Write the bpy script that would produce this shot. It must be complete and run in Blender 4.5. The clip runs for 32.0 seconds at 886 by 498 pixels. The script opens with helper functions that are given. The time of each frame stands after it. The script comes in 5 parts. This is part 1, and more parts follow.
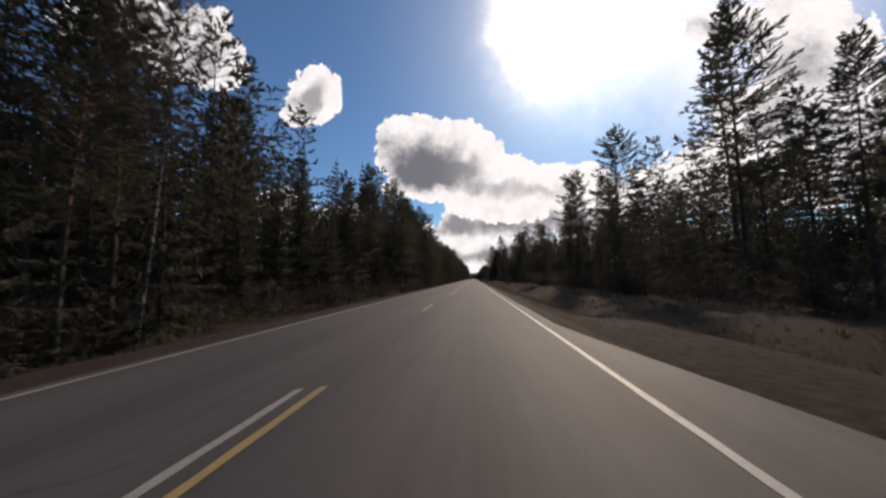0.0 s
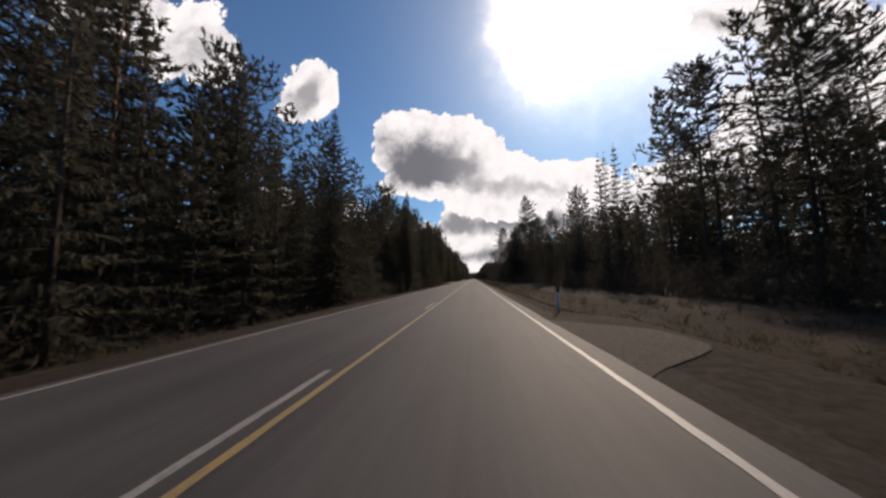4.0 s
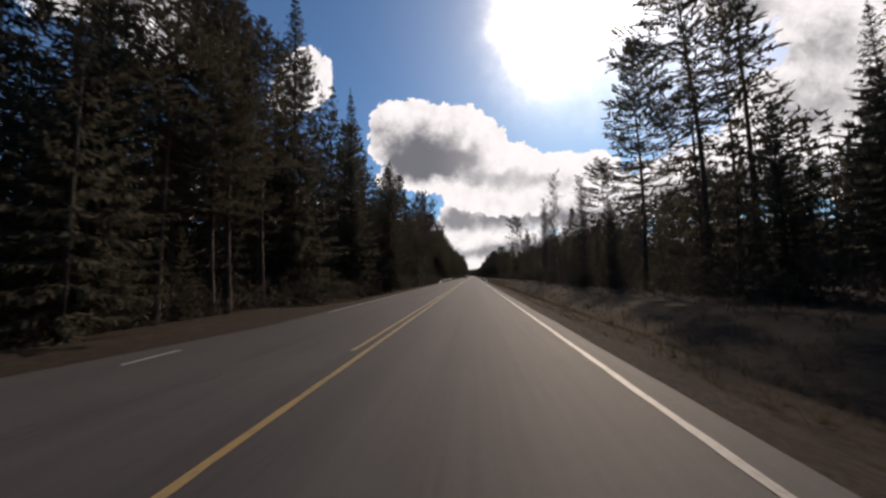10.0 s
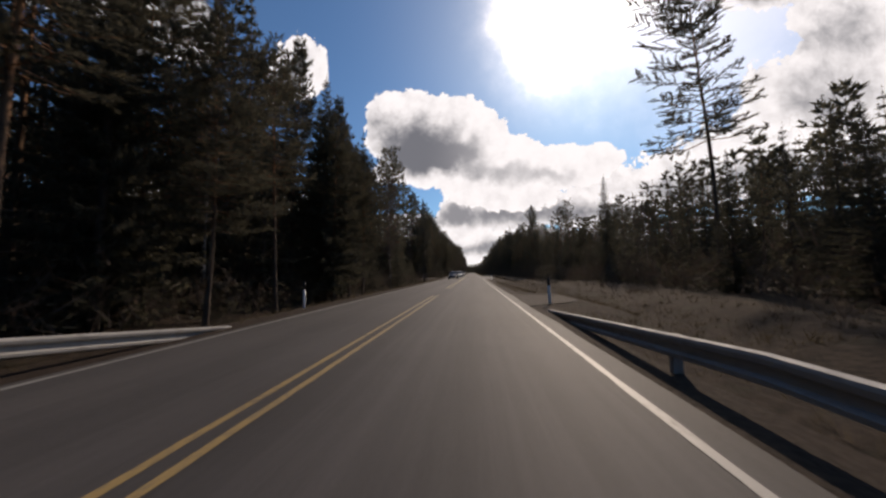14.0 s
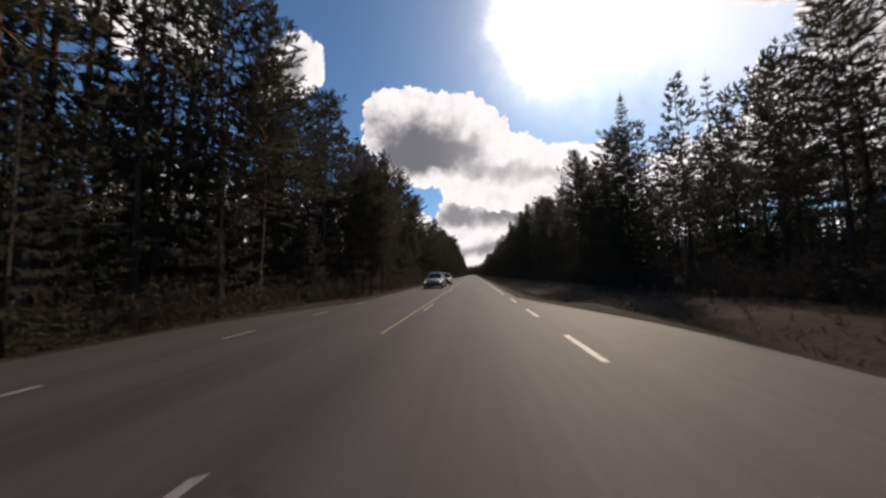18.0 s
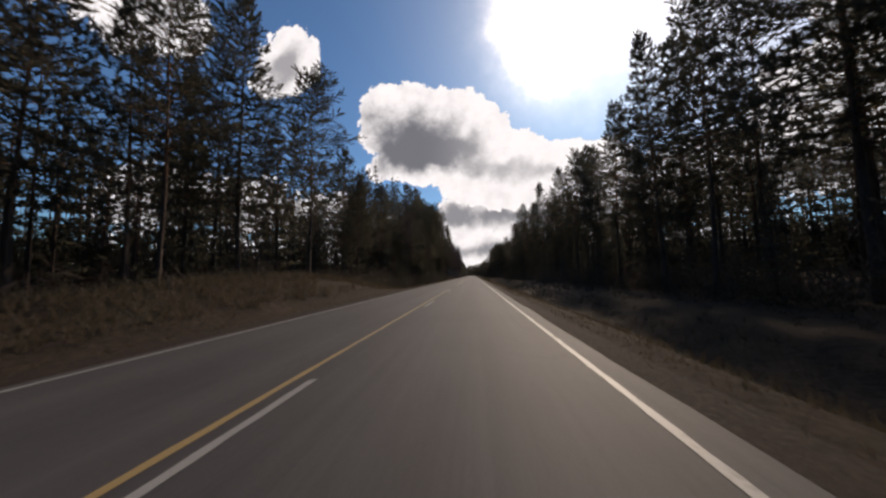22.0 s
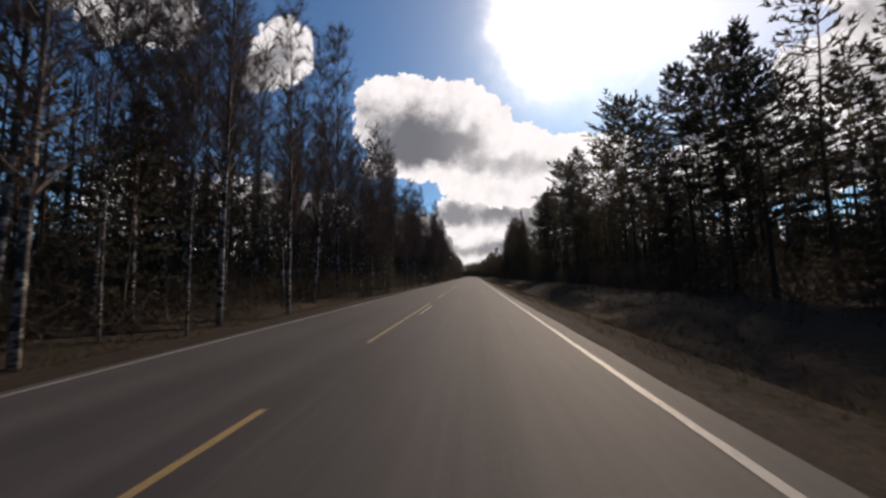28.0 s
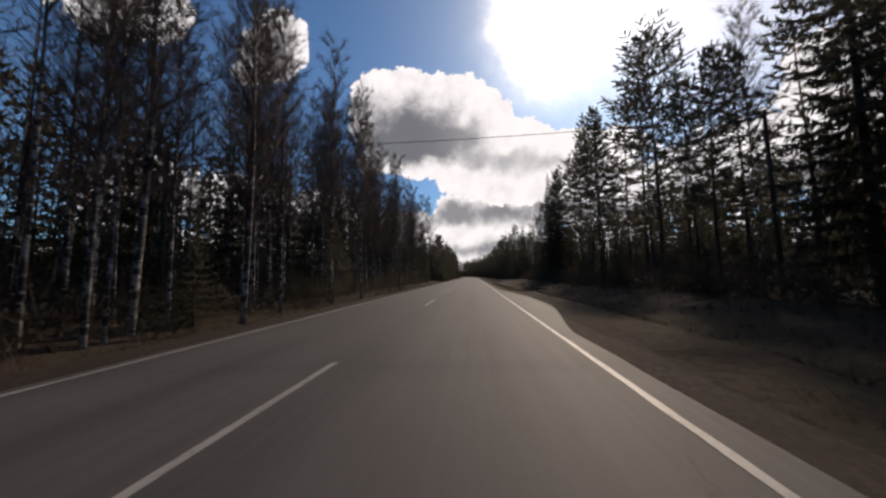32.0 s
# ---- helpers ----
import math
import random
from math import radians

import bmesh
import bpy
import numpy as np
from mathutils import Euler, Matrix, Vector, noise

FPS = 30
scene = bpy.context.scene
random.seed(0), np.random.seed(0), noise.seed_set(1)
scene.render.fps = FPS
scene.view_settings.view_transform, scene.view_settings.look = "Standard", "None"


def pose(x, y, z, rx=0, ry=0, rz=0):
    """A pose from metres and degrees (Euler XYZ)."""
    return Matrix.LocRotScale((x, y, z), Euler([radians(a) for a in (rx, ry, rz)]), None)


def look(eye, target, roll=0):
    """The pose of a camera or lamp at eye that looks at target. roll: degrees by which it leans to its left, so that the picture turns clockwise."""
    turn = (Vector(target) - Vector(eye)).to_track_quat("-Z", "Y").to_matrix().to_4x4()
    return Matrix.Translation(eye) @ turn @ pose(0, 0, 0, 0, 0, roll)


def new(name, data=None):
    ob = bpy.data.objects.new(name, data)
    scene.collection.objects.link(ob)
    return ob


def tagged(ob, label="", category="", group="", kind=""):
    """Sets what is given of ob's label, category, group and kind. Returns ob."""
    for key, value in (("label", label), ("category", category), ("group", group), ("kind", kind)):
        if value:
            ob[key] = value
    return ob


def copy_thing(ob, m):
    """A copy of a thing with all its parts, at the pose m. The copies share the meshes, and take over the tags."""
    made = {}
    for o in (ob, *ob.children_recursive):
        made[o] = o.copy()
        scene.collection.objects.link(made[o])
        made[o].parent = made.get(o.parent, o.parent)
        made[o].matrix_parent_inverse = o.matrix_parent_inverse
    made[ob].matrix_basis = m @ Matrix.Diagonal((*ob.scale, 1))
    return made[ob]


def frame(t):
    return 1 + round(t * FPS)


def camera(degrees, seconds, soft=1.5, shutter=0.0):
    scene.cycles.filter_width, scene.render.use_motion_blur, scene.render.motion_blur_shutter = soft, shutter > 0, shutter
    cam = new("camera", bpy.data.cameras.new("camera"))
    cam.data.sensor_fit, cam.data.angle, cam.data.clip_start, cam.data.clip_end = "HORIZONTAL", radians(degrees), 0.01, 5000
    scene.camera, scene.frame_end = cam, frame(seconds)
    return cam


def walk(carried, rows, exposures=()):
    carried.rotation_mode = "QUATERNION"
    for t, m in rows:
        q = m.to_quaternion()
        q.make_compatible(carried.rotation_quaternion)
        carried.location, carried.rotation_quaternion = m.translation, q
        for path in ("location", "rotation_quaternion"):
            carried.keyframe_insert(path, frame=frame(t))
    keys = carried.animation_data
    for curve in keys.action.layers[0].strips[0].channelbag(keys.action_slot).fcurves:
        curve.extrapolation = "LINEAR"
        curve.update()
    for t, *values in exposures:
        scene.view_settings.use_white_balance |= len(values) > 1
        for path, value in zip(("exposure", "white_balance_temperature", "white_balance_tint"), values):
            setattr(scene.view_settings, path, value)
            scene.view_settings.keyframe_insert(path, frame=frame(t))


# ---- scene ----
cam = camera(108.93, 32.0, soft=2.5, shutter=0.08)

# ---- the drive: one straight run along +y, at about 20.6 m/s, eye 1.25 m over the road ----
FOCAL = 560.0
DRIVE = (
    (0, 0.00, 0.0, 494), (3, 0.03, 62.4, 494), (6, -0.03, 124.8, 494), (8, -0.03, 166.1, 493), (10, 0.05, 207.6, 489),
    (11, 0.17, 228.4, 485), (14, 0.17, 290.6, 483), (17, -0.05, 352.9, 486), (19, 0.0, 394.4, 487),
    (21, 0.13, 435.4, 488), (22, 0.20, 455.8, 488), (25, 0.18, 517.0, 488), (28, 0.0, 578.1, 489),
    (30, 0.0, 618.9, 489), (32, 0.03, 659.0, 489),
)
EYE = 1.25
rows = []
for t, x, y, level in DRIVE:
    tilt = math.degrees(math.atan((level - 441) / FOCAL))
    rows.append((t, pose(x, y, EYE, 90 + tilt, 1.2, 5.5)))
walk(cam, rows, exposures=((0, 0.33, 8450, 19.5), (32, 0.33, 8450, 19.5)))

# ---- light: a spring sun ahead and to the right, behind bright veiling cloud and painted glare ----
SUN_DIR = Vector((0.371, 0.981, 0.727)).normalized()
SUN_ELEV = math.asin(SUN_DIR.z)
SUN_AZ = math.atan2(SUN_DIR.x, SUN_DIR.y)
sun = new("sun", bpy.data.lights.new("sun", "SUN"))
sun.data.energy, sun.data.angle, sun.data.color = 2.2, radians(1.8), (1.0, 0.955, 0.885)
sun.matrix_world = look((0, 0, 50), Vector((0, 0, 50)) - SUN_DIR)


class Nodes:
    """Shortcuts for wiring shader nodes."""

    def __init__(self, tree):
        self.tree = tree
        tree.nodes.clear()

    def add(self, kind):
        return self.tree.nodes.new(kind)

    def put(self, socket, value):
        if isinstance(value, bpy.types.NodeSocket):
            self.tree.links.new(value, socket)
        else:
            socket.default_value = value

    def math(self, op, a, b=0.0, clamp=False):
        node = self.add("ShaderNodeMath")
        node.operation, node.use_clamp = op, clamp
        self.put(node.inputs[0], a)
        self.put(node.inputs[1], b)
        return node.outputs[0]

    def vec(self, op, a, b=(0, 0, 0), out=0):
        node = self.add("ShaderNodeVectorMath")
        node.operation = op
        self.put(node.inputs[0], a)
        self.put(node.inputs[1], b)
        return node.outputs[out]

    def noise(self, vector, scale, detail=4.0, rough=0.55, out=0):
        node = self.add("ShaderNodeTexNoise")
        self.put(node.inputs["Vector"], vector)
        self.put(node.inputs["Scale"], scale)
        self.put(node.inputs["Detail"], detail)
        self.put(node.inputs["Roughness"], rough)
        return node.outputs[out]

    def ramp(self, value, lo, hi, a=0.0, b=1.0, smooth=True):
        node = self.add("ShaderNodeMapRange")
        node.interpolation_type = "SMOOTHSTEP" if smooth else "LINEAR"
        for socket, v in zip(node.inputs[:5], (value, lo, hi, a, b)):
            self.put(socket, v)
        return node.outputs[0]

    def mix(self, factor, a, b):
        node = self.add("ShaderNodeMix")
        node.data_type = "RGBA"
        self.put(node.inputs[0], factor)
        self.put(node.inputs[6], a)
        self.put(node.inputs[7], b)
        return node.outputs[2]


def rgb(r, g, b):
    return (r, g, b, 1.0)


world = bpy.data.worlds.new("sky")
scene.world = world
world.use_nodes = True
n = Nodes(world.node_tree)
sky = n.add("ShaderNodeTexSky")
sky.sky_type, sky.sun_disc, sky.sun_elevation, sky.sun_rotation = "NISHITA", False, SUN_ELEV, SUN_AZ
sky.altitude, sky.air_density, sky.dust_density, sky.ozone_density = 100.0, 1.0, 0.35, 3.0
ray_way = n.add("ShaderNodeTexCoord").outputs["Generated"]
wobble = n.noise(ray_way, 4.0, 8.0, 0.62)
# white blob about the sun: camera glare painted into the sky with thin cloud
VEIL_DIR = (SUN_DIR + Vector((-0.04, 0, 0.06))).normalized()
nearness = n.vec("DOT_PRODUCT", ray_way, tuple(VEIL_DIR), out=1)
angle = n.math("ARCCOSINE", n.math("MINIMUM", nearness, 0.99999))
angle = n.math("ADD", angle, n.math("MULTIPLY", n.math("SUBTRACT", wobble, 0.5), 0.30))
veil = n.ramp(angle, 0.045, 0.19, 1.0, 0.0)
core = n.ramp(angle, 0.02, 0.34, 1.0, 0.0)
# the wide pale halo about the sun: glare and thin high haze painted into the sky
haze = n.ramp(n.math("ARCCOSINE", n.math("MINIMUM", nearness, 0.99999)), 0.05, 0.72, 1.0, 0.0, smooth=False)
# thin cloud drawn out to the west of the sun
THIN_DIR = (SUN_DIR + Vector((0.26, -0.06, 0.0))).normalized()
thin_off = n.math("ARCCOSINE", n.math("MINIMUM", n.vec("DOT_PRODUCT", ray_way, tuple(THIN_DIR), out=1), 0.99999))
thin = n.math("MULTIPLY", n.ramp(n.math("ADD", thin_off, n.math("MULTIPLY", n.math("SUBTRACT", wobble, 0.5), 0.35)), 0.03, 0.36, 1.0, 0.0), 0.42)
clear = n.add("ShaderNodeBackground")
n.put(clear.inputs[0], n.vec("MULTIPLY", sky.outputs[0], (0.48, 0.88, 1.19)))
clear.inputs[1].default_value = 0.075
cloud_glare = n.add("ShaderNodeBackground")
n.put(cloud_glare.inputs[0], rgb(1.0, 0.985, 0.96))
n.put(cloud_glare.inputs[1], n.math("ADD", n.math("MULTIPLY", veil, 1.6), n.math("ADD", thin, n.math("ADD", n.math("MULTIPLY", n.math("POWER", core, 2.0), 0.7), n.math("MULTIPLY", n.math("POWER", haze, 3.0), 0.36)))))
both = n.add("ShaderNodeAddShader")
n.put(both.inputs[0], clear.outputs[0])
n.put(both.inputs[1], cloud_glare.outputs[0])
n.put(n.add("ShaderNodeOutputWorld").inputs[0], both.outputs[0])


# ---- materials ----
def material(name):
    mat = bpy.data.materials.new(name)
    mat.use_nodes = True
    return mat, Nodes(mat.node_tree)


def finish(n, shader):
    n.put(n.add("ShaderNodeOutputMaterial").inputs[0], shader)


def surface(n, colour, rough=0.8, bump=None, strength=0.3, distance=0.02, metal=0.0, spec=0.5):
    shader = n.add("ShaderNodeBsdfPrincipled")
    n.put(shader.inputs["Base Color"], colour)
    n.put(shader.inputs["Roughness"], rough)
    n.put(shader.inputs["Metallic"], metal)
    n.put(shader.inputs["Specular IOR Level"], spec)
    if bump is not None:
        node = n.add("ShaderNodeBump")
        node.inputs["Strength"].default_value = strength
        node.inputs["Distance"].default_value = distance
        n.put(node.inputs["Height"], bump)
        n.put(shader.inputs["Normal"], node.outputs[0])
    return shader.outputs[0]


def object_coords(n):
    return n.add("ShaderNodeTexCoord").outputs["Object"]


def make_asphalt():
    mat, n = material("asphalt")
    p = object_coords(n)
    grit = n.noise(p, 90.0, 3.0, 0.7)
    speckle = n.noise(p, 28.0, 4.0, 0.75)
    stain = n.noise(n.vec("MULTIPLY", p, (1.6, 0.05, 1.0)), 1.0, 6.0, 0.65)
    streak = n.noise(n.vec("MULTIPLY", p, (7.0, 0.12, 1.0)), 1.0, 5.0, 0.7)
    patch = n.noise(p, 0.22, 5.0, 0.65)
    sep = n.add("ShaderNodeSeparateXYZ")
    n.put(sep.inputs[0], p)
    # wheel tracks polished a shade lighter, two to a lane
    track = n.math("COSINE", n.math("MULTIPLY", n.math("ADD", sep.outputs[0], 0.9), 3.55))
    tone = n.math("ADD", n.math("MULTIPLY", stain, 0.5), n.math("MULTIPLY", patch, 0.4))
    tone = n.math("ADD", tone, n.math("ADD", n.math("MULTIPLY", track, 0.06), n.math("MULTIPLY", streak, 0.35)))
    tone = n.math("ADD", tone, n.math("ADD", n.math("MULTIPLY", grit, 0.3), n.math("MULTIPLY", speckle, 0.35)))
    colour = n.mix(n.ramp(tone, 0.62, 1.28), rgb(0.0255, 0.024, 0.0242), rgb(0.068, 0.0628, 0.0628))
    crack = n.add("ShaderNodeTexVoronoi")
    crack.feature = "DISTANCE_TO_EDGE"
    n.put(crack.inputs["Vector"], n.vec("ADD", p, n.vec("MULTIPLY", n.noise(p, 1.5, 3.0, 0.6, 1), (0.9, 0.9, 0.0))))
    crack.inputs["Scale"].default_value = 0.16
    line = n.ramp(crack.outputs[0], 0.0, 0.004, 0.75, 0.0)
    line = n.math("MULTIPLY", line, n.ramp(patch, 0.5, 0.6))
    colour = n.mix(line, colour, rgb(0.02, 0.019, 0.018))
    finish(n, surface(n, colour, n.ramp(grit, 0.2, 0.8, 0.6, 0.85), grit, 0.35, 0.01, spec=0.35))
    return mat


def make_paint(name, base):
    mat, n = material(name)
    p = object_coords(n)
    geo = n.add("ShaderNodeNewGeometry").outputs["Position"]
    wear = n.ramp(n.math("ADD", n.noise(geo, 14.0, 5.0, 0.7), n.math("MULTIPLY", n.noise(geo, 0.7, 3.0, 0.6), 0.5)), 0.74, 0.98, 0.0, 0.75)
    colour = n.mix(wear, base, rgb(0.075, 0.07, 0.064))
    finish(n, surface(n, colour, 0.55, n.noise(geo, 90.0, 2.0), 0.25, 0.01))
    return mat


def make_ground():
    mat, n = material("forest_ground")
    p = object_coords(n)
    fine = n.math("ADD", n.math("MULTIPLY", n.noise(p, 5.0, 6.0, 0.72), 0.6), n.math("MULTIPLY", n.noise(p, 34.0, 4.0, 0.7), 0.4))
    broad = n.noise(p, 0.35, 5.0, 0.6)
    moss = n.ramp(n.noise(p, 0.9, 4.0, 0.6), 0.5, 0.68)
    colour = n.mix(n.ramp(fine, 0.38, 0.64), rgb(0.017, 0.0125, 0.010), rgb(0.058, 0.042, 0.031))
    colour = n.mix(n.math("MULTIPLY", moss, 0.7), colour, rgb(0.037, 0.034, 0.022))
    colour = n.mix(n.math("MULTIPLY", n.ramp(broad, 0.5, 0.7, 0.0, 0.6), n.ramp(fine, 0.35, 0.6)), colour, rgb(0.076, 0.057, 0.040))
    finish(n, surface(n, colour, 0.95, fine, 0.7, 0.08, spec=0.1))
    return mat


def make_gravel():
    mat, n = material("gravel")
    p = object_coords(n)
    stones = n.add("ShaderNodeTexVoronoi")
    n.put(stones.inputs["Vector"], p)
    stones.inputs["Scale"].default_value = 26.0
    dust = n.noise(p, 1.3, 5.0, 0.65)
    colour = n.mix(n.ramp(stones.outputs[0], 0.1, 0.9), rgb(0.034, 0.027, 0.023), rgb(0.082, 0.068, 0.056))
    colour = n.mix(n.ramp(dust, 0.45, 0.7, 0.0, 0.75), colour, rgb(0.056, 0.043, 0.030))
    finish(n, surface(n, colour, 0.92, stones.outputs[0], 0.6, 0.03, spec=0.2))
    return mat


def make_soil(name, dark, light, wet):
    """Road-edge soil: brown needle litter with scattered grit."""
    mat, n = material(name)
    p = object_coords(n)
    litter = n.noise(p, 16.0, 6.0, 0.75)
    damp = n.noise(p, 0.8, 5.0, 0.65)
    grit = n.add("ShaderNodeTexVoronoi")
    n.put(grit.inputs["Vector"], p)
    grit.inputs["Scale"].default_value = 34.0
    colour = n.mix(n.ramp(litter, 0.35, 0.66), dark, light)
    colour = n.mix(n.ramp(damp, 0.4, 0.65, 0.0, 0.6), colour, wet)
    colour = n.mix(n.math("MULTIPLY", n.ramp(grit.outputs[0], 0.16, 0.08), n.ramp(damp, 0.55, 0.45)), colour, rgb(0.10, 0.09, 0.08))
    finish(n, surface(n, colour, 0.95, litter, 0.8, 0.03, spec=0.15))
    return mat


def make_needles(name, dark, light, see_through):
    mat, n = material(name)
    info = n.add("ShaderNodeObjectInfo").outputs["Random"]
    island = n.add("ShaderNodeNewGeometry").outputs["Random Per Island"]
    tone = n.math("ADD", n.math("MULTIPLY", info, 0.4), n.math("MULTIPLY", island, 0.6))
    colour = n.mix(tone, dark, light)
    base = n.add("ShaderNodeBsdfPrincipled")
    n.put(base.inputs["Base Color"], colour)
    base.inputs["Roughness"].default_value = 0.7
    base.inputs["Specular IOR Level"].default_value = 0.25
    leaf = n.add("ShaderNodeBsdfTranslucent")
    n.put(leaf.inputs[0], colour)
    both = n.add("ShaderNodeMixShader")
    both.inputs[0].default_value = see_through
    n.put(both.inputs[1], base.outputs[0])
    n.put(both.inputs[2], leaf.outputs[0])
    finish(n, both.outputs[0])
    return mat


def make_bark(name, low, high, flake, change=None):
    """Bark; change: heights in metres between which it turns from low to high."""
    mat, n = material(name)
    p = object_coords(n)
    rib = n.noise(n.vec("MULTIPLY", p, (9.0, 9.0, 1.6)), 1.0, 5.0, 0.65)
    if change:
        sep = n.add("ShaderNodeSeparateXYZ")
        n.put(sep.inputs[0], p)
        base = n.mix(n.ramp(sep.outputs[2], change[0], change[1]), low, high)
    else:
        base = low
    colour = n.mix(n.ramp(rib, 0.42, 0.62, 0.0, 0.85), base, flake)
    finish(n, surface(n, colour, 0.9, rib, 0.8, 0.05, spec=0.2))
    return mat


def make_birch_bark():
    mat, n = material("birch_bark")
    p = object_coords(n)
    band = n.noise(n.vec("MULTIPLY", p, (1.6, 1.6, 3.6)), 1.0, 3.0, 0.6)
    blot = n.noise(p, 1.4, 4.0, 0.65)
    sep = n.add("ShaderNodeSeparateXYZ")
    n.put(sep.inputs[0], p)
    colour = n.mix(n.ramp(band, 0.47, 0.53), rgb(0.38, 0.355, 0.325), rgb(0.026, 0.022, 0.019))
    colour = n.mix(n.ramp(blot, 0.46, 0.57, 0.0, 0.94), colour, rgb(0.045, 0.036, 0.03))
    # darker with height: shade on the upper stem put into the bark colour
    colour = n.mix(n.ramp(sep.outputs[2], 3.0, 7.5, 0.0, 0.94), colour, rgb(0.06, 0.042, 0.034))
    finish(n, surface(n, colour, 0.75, band, 0.4, 0.03))
    return mat


def make_plain(name, colour, rough, metal=0.0, grime=0.25, scale=6.0, spec=0.5):
    mat, n = material(name)
    p = object_coords(n)
    dirt = n.noise(p, scale, 5.0, 0.65)
    dark = rgb(colour[0] * 0.55, colour[1] * 0.5, colour[2] * 0.45)
    mixed = n.mix(n.ramp(dirt, 0.45, 0.75, 0.0, grime), colour, dark)
    finish(n, surface(n, mixed, n.ramp(dirt, 0.3, 0.7, rough * 0.85, min(1.0, rough * 1.2)), dirt, 0.08, 0.01, metal, spec))
    return mat


ASPHALT = make_asphalt()
WHITE_PAINT = make_paint("white_road_paint", rgb(0.235, 0.229, 0.214))
YELLOW_PAINT = make_paint("yellow_road_paint", rgb(0.28, 0.19, 0.078))
GROUND = make_ground()
GRAVEL = make_gravel()
SOIL = make_soil("verge_soil", rgb(0.013, 0.009, 0.0075), rgb(0.050, 0.034, 0.025), rgb(0.026, 0.018, 0.014))
GRIT = make_soil("verge_grit", rgb(0.022, 0.017, 0.014), rgb(0.066, 0.050, 0.039), rgb(0.042, 0.031, 0.024))
PINE_NEEDLES = make_needles("pine_needles", rgb(0.050, 0.047, 0.036), rgb(0.120, 0.110, 0.077), 0.58)
SPRUCE_NEEDLES = make_needles("spruce_needles", rgb(0.043, 0.041, 0.031), rgb(0.098, 0.092, 0.064), 0.58)
TWIGS = make_needles("birch_twigs", rgb(0.060, 0.042, 0.038), rgb(0.125, 0.088, 0.076), 0.15)
DRY_GRASS = make_needles("dry_grass", rgb(0.062, 0.049, 0.032), rgb(0.140, 0.112, 0.074), 0.45)
HEATH = make_needles("heath", rgb(0.040, 0.030, 0.018), rgb(0.10, 0.075, 0.042), 0.4)
BRUSH = make_needles("bare_brush", rgb(0.050, 0.037, 0.030), rgb(0.115, 0.085, 0.066), 0.3)
PINE_BARK = make_bark("pine_bark", rgb(0.085, 0.062, 0.048), rgb(0.26, 0.125, 0.06), rgb(0.04, 0.03, 0.024), (3.0, 9.0))
SPRUCE_BARK = make_bark("spruce_bark", rgb(0.085, 0.066, 0.054), rgb(0, 0, 0), rgb(0.035, 0.028, 0.024))
BIRCH_BARK = make_birch_bark()
GALVANISED = make_plain("galvanised_steel", rgb(0.30, 0.29, 0.275), 0.75, 0.05, 0.5)
POLE_WOOD = make_bark("creosoted_wood", rgb(0.10, 0.078, 0.06), rgb(0, 0, 0), rgb(0.05, 0.04, 0.032))
WIRE = make_plain("black_cable", rgb(0.02, 0.02, 0.02), 0.6)
BLACK = make_plain("black_plastic", rgb(0.02, 0.02, 0.021), 0.55)
SIGN_WHITE = make_plain("white_sign_plate", rgb(0.62, 0.62, 0.60), 0.5)
SIGN_GREY = make_plain("grey_aluminium_plate", rgb(0.13, 0.132, 0.135), 0.65, 0.1)
SIGN_BLUE = make_plain("blue_sign_film", rgb(0.03, 0.10, 0.32), 0.45)
CAR_PAINT = make_plain("silver_car_paint", rgb(0.22, 0.223, 0.227), 0.3, 0.45, 0.2, 2.0)
DARK_PAINT = make_plain("dark_grey_car_paint", rgb(0.045, 0.047, 0.052), 0.3, 0.6, 0.2, 2.0)
BLACK_PAINT = make_plain("black_car_paint", rgb(0.022, 0.023, 0.026), 0.25, 0.3, 0.2, 2.0)
PALE_PAINT = make_plain("pale_car_paint", rgb(0.42, 0.42, 0.42), 0.35, 0.2, 0.2, 2.0)
RUBBER = make_plain("tyre_rubber", rgb(0.022, 0.022, 0.022), 0.85)
ALLOY = make_plain("alloy", rgb(0.45, 0.46, 0.47), 0.35, 0.8)
TAIL_RED = make_plain("red_lens", rgb(0.42, 0.02, 0.02), 0.25)
PLATE = make_plain("plate_bar", rgb(0.22, 0.22, 0.21), 0.5)
BUMPER_DARK = make_plain("dark_grille", rgb(0.025, 0.026, 0.028), 0.45)


def make_glass():
    mat, n = material("tinted_glass")
    shader = n.add("ShaderNodeBsdfPrincipled")
    shader.inputs["Base Color"].default_value = rgb(0.02, 0.024, 0.026)
    shader.inputs["Roughness"].default_value = 0.06
    finish(n, shader.outputs[0])
    return mat


def make_lens():
    mat, n = material("headlight_lens")
    shader = n.add("ShaderNodeBsdfPrincipled")
    shader.inputs["Base Color"].default_value = rgb(0.75, 0.78, 0.8)
    shader.inputs["Roughness"].default_value = 0.1
    shader.inputs["Emission Color"].default_value = rgb(1.0, 0.95, 0.85)
    shader.inputs["Emission Strength"].default_value = 0.9
    finish(n, shader.outputs[0])
    return mat


GLASS, LENS = make_glass(), make_lens()


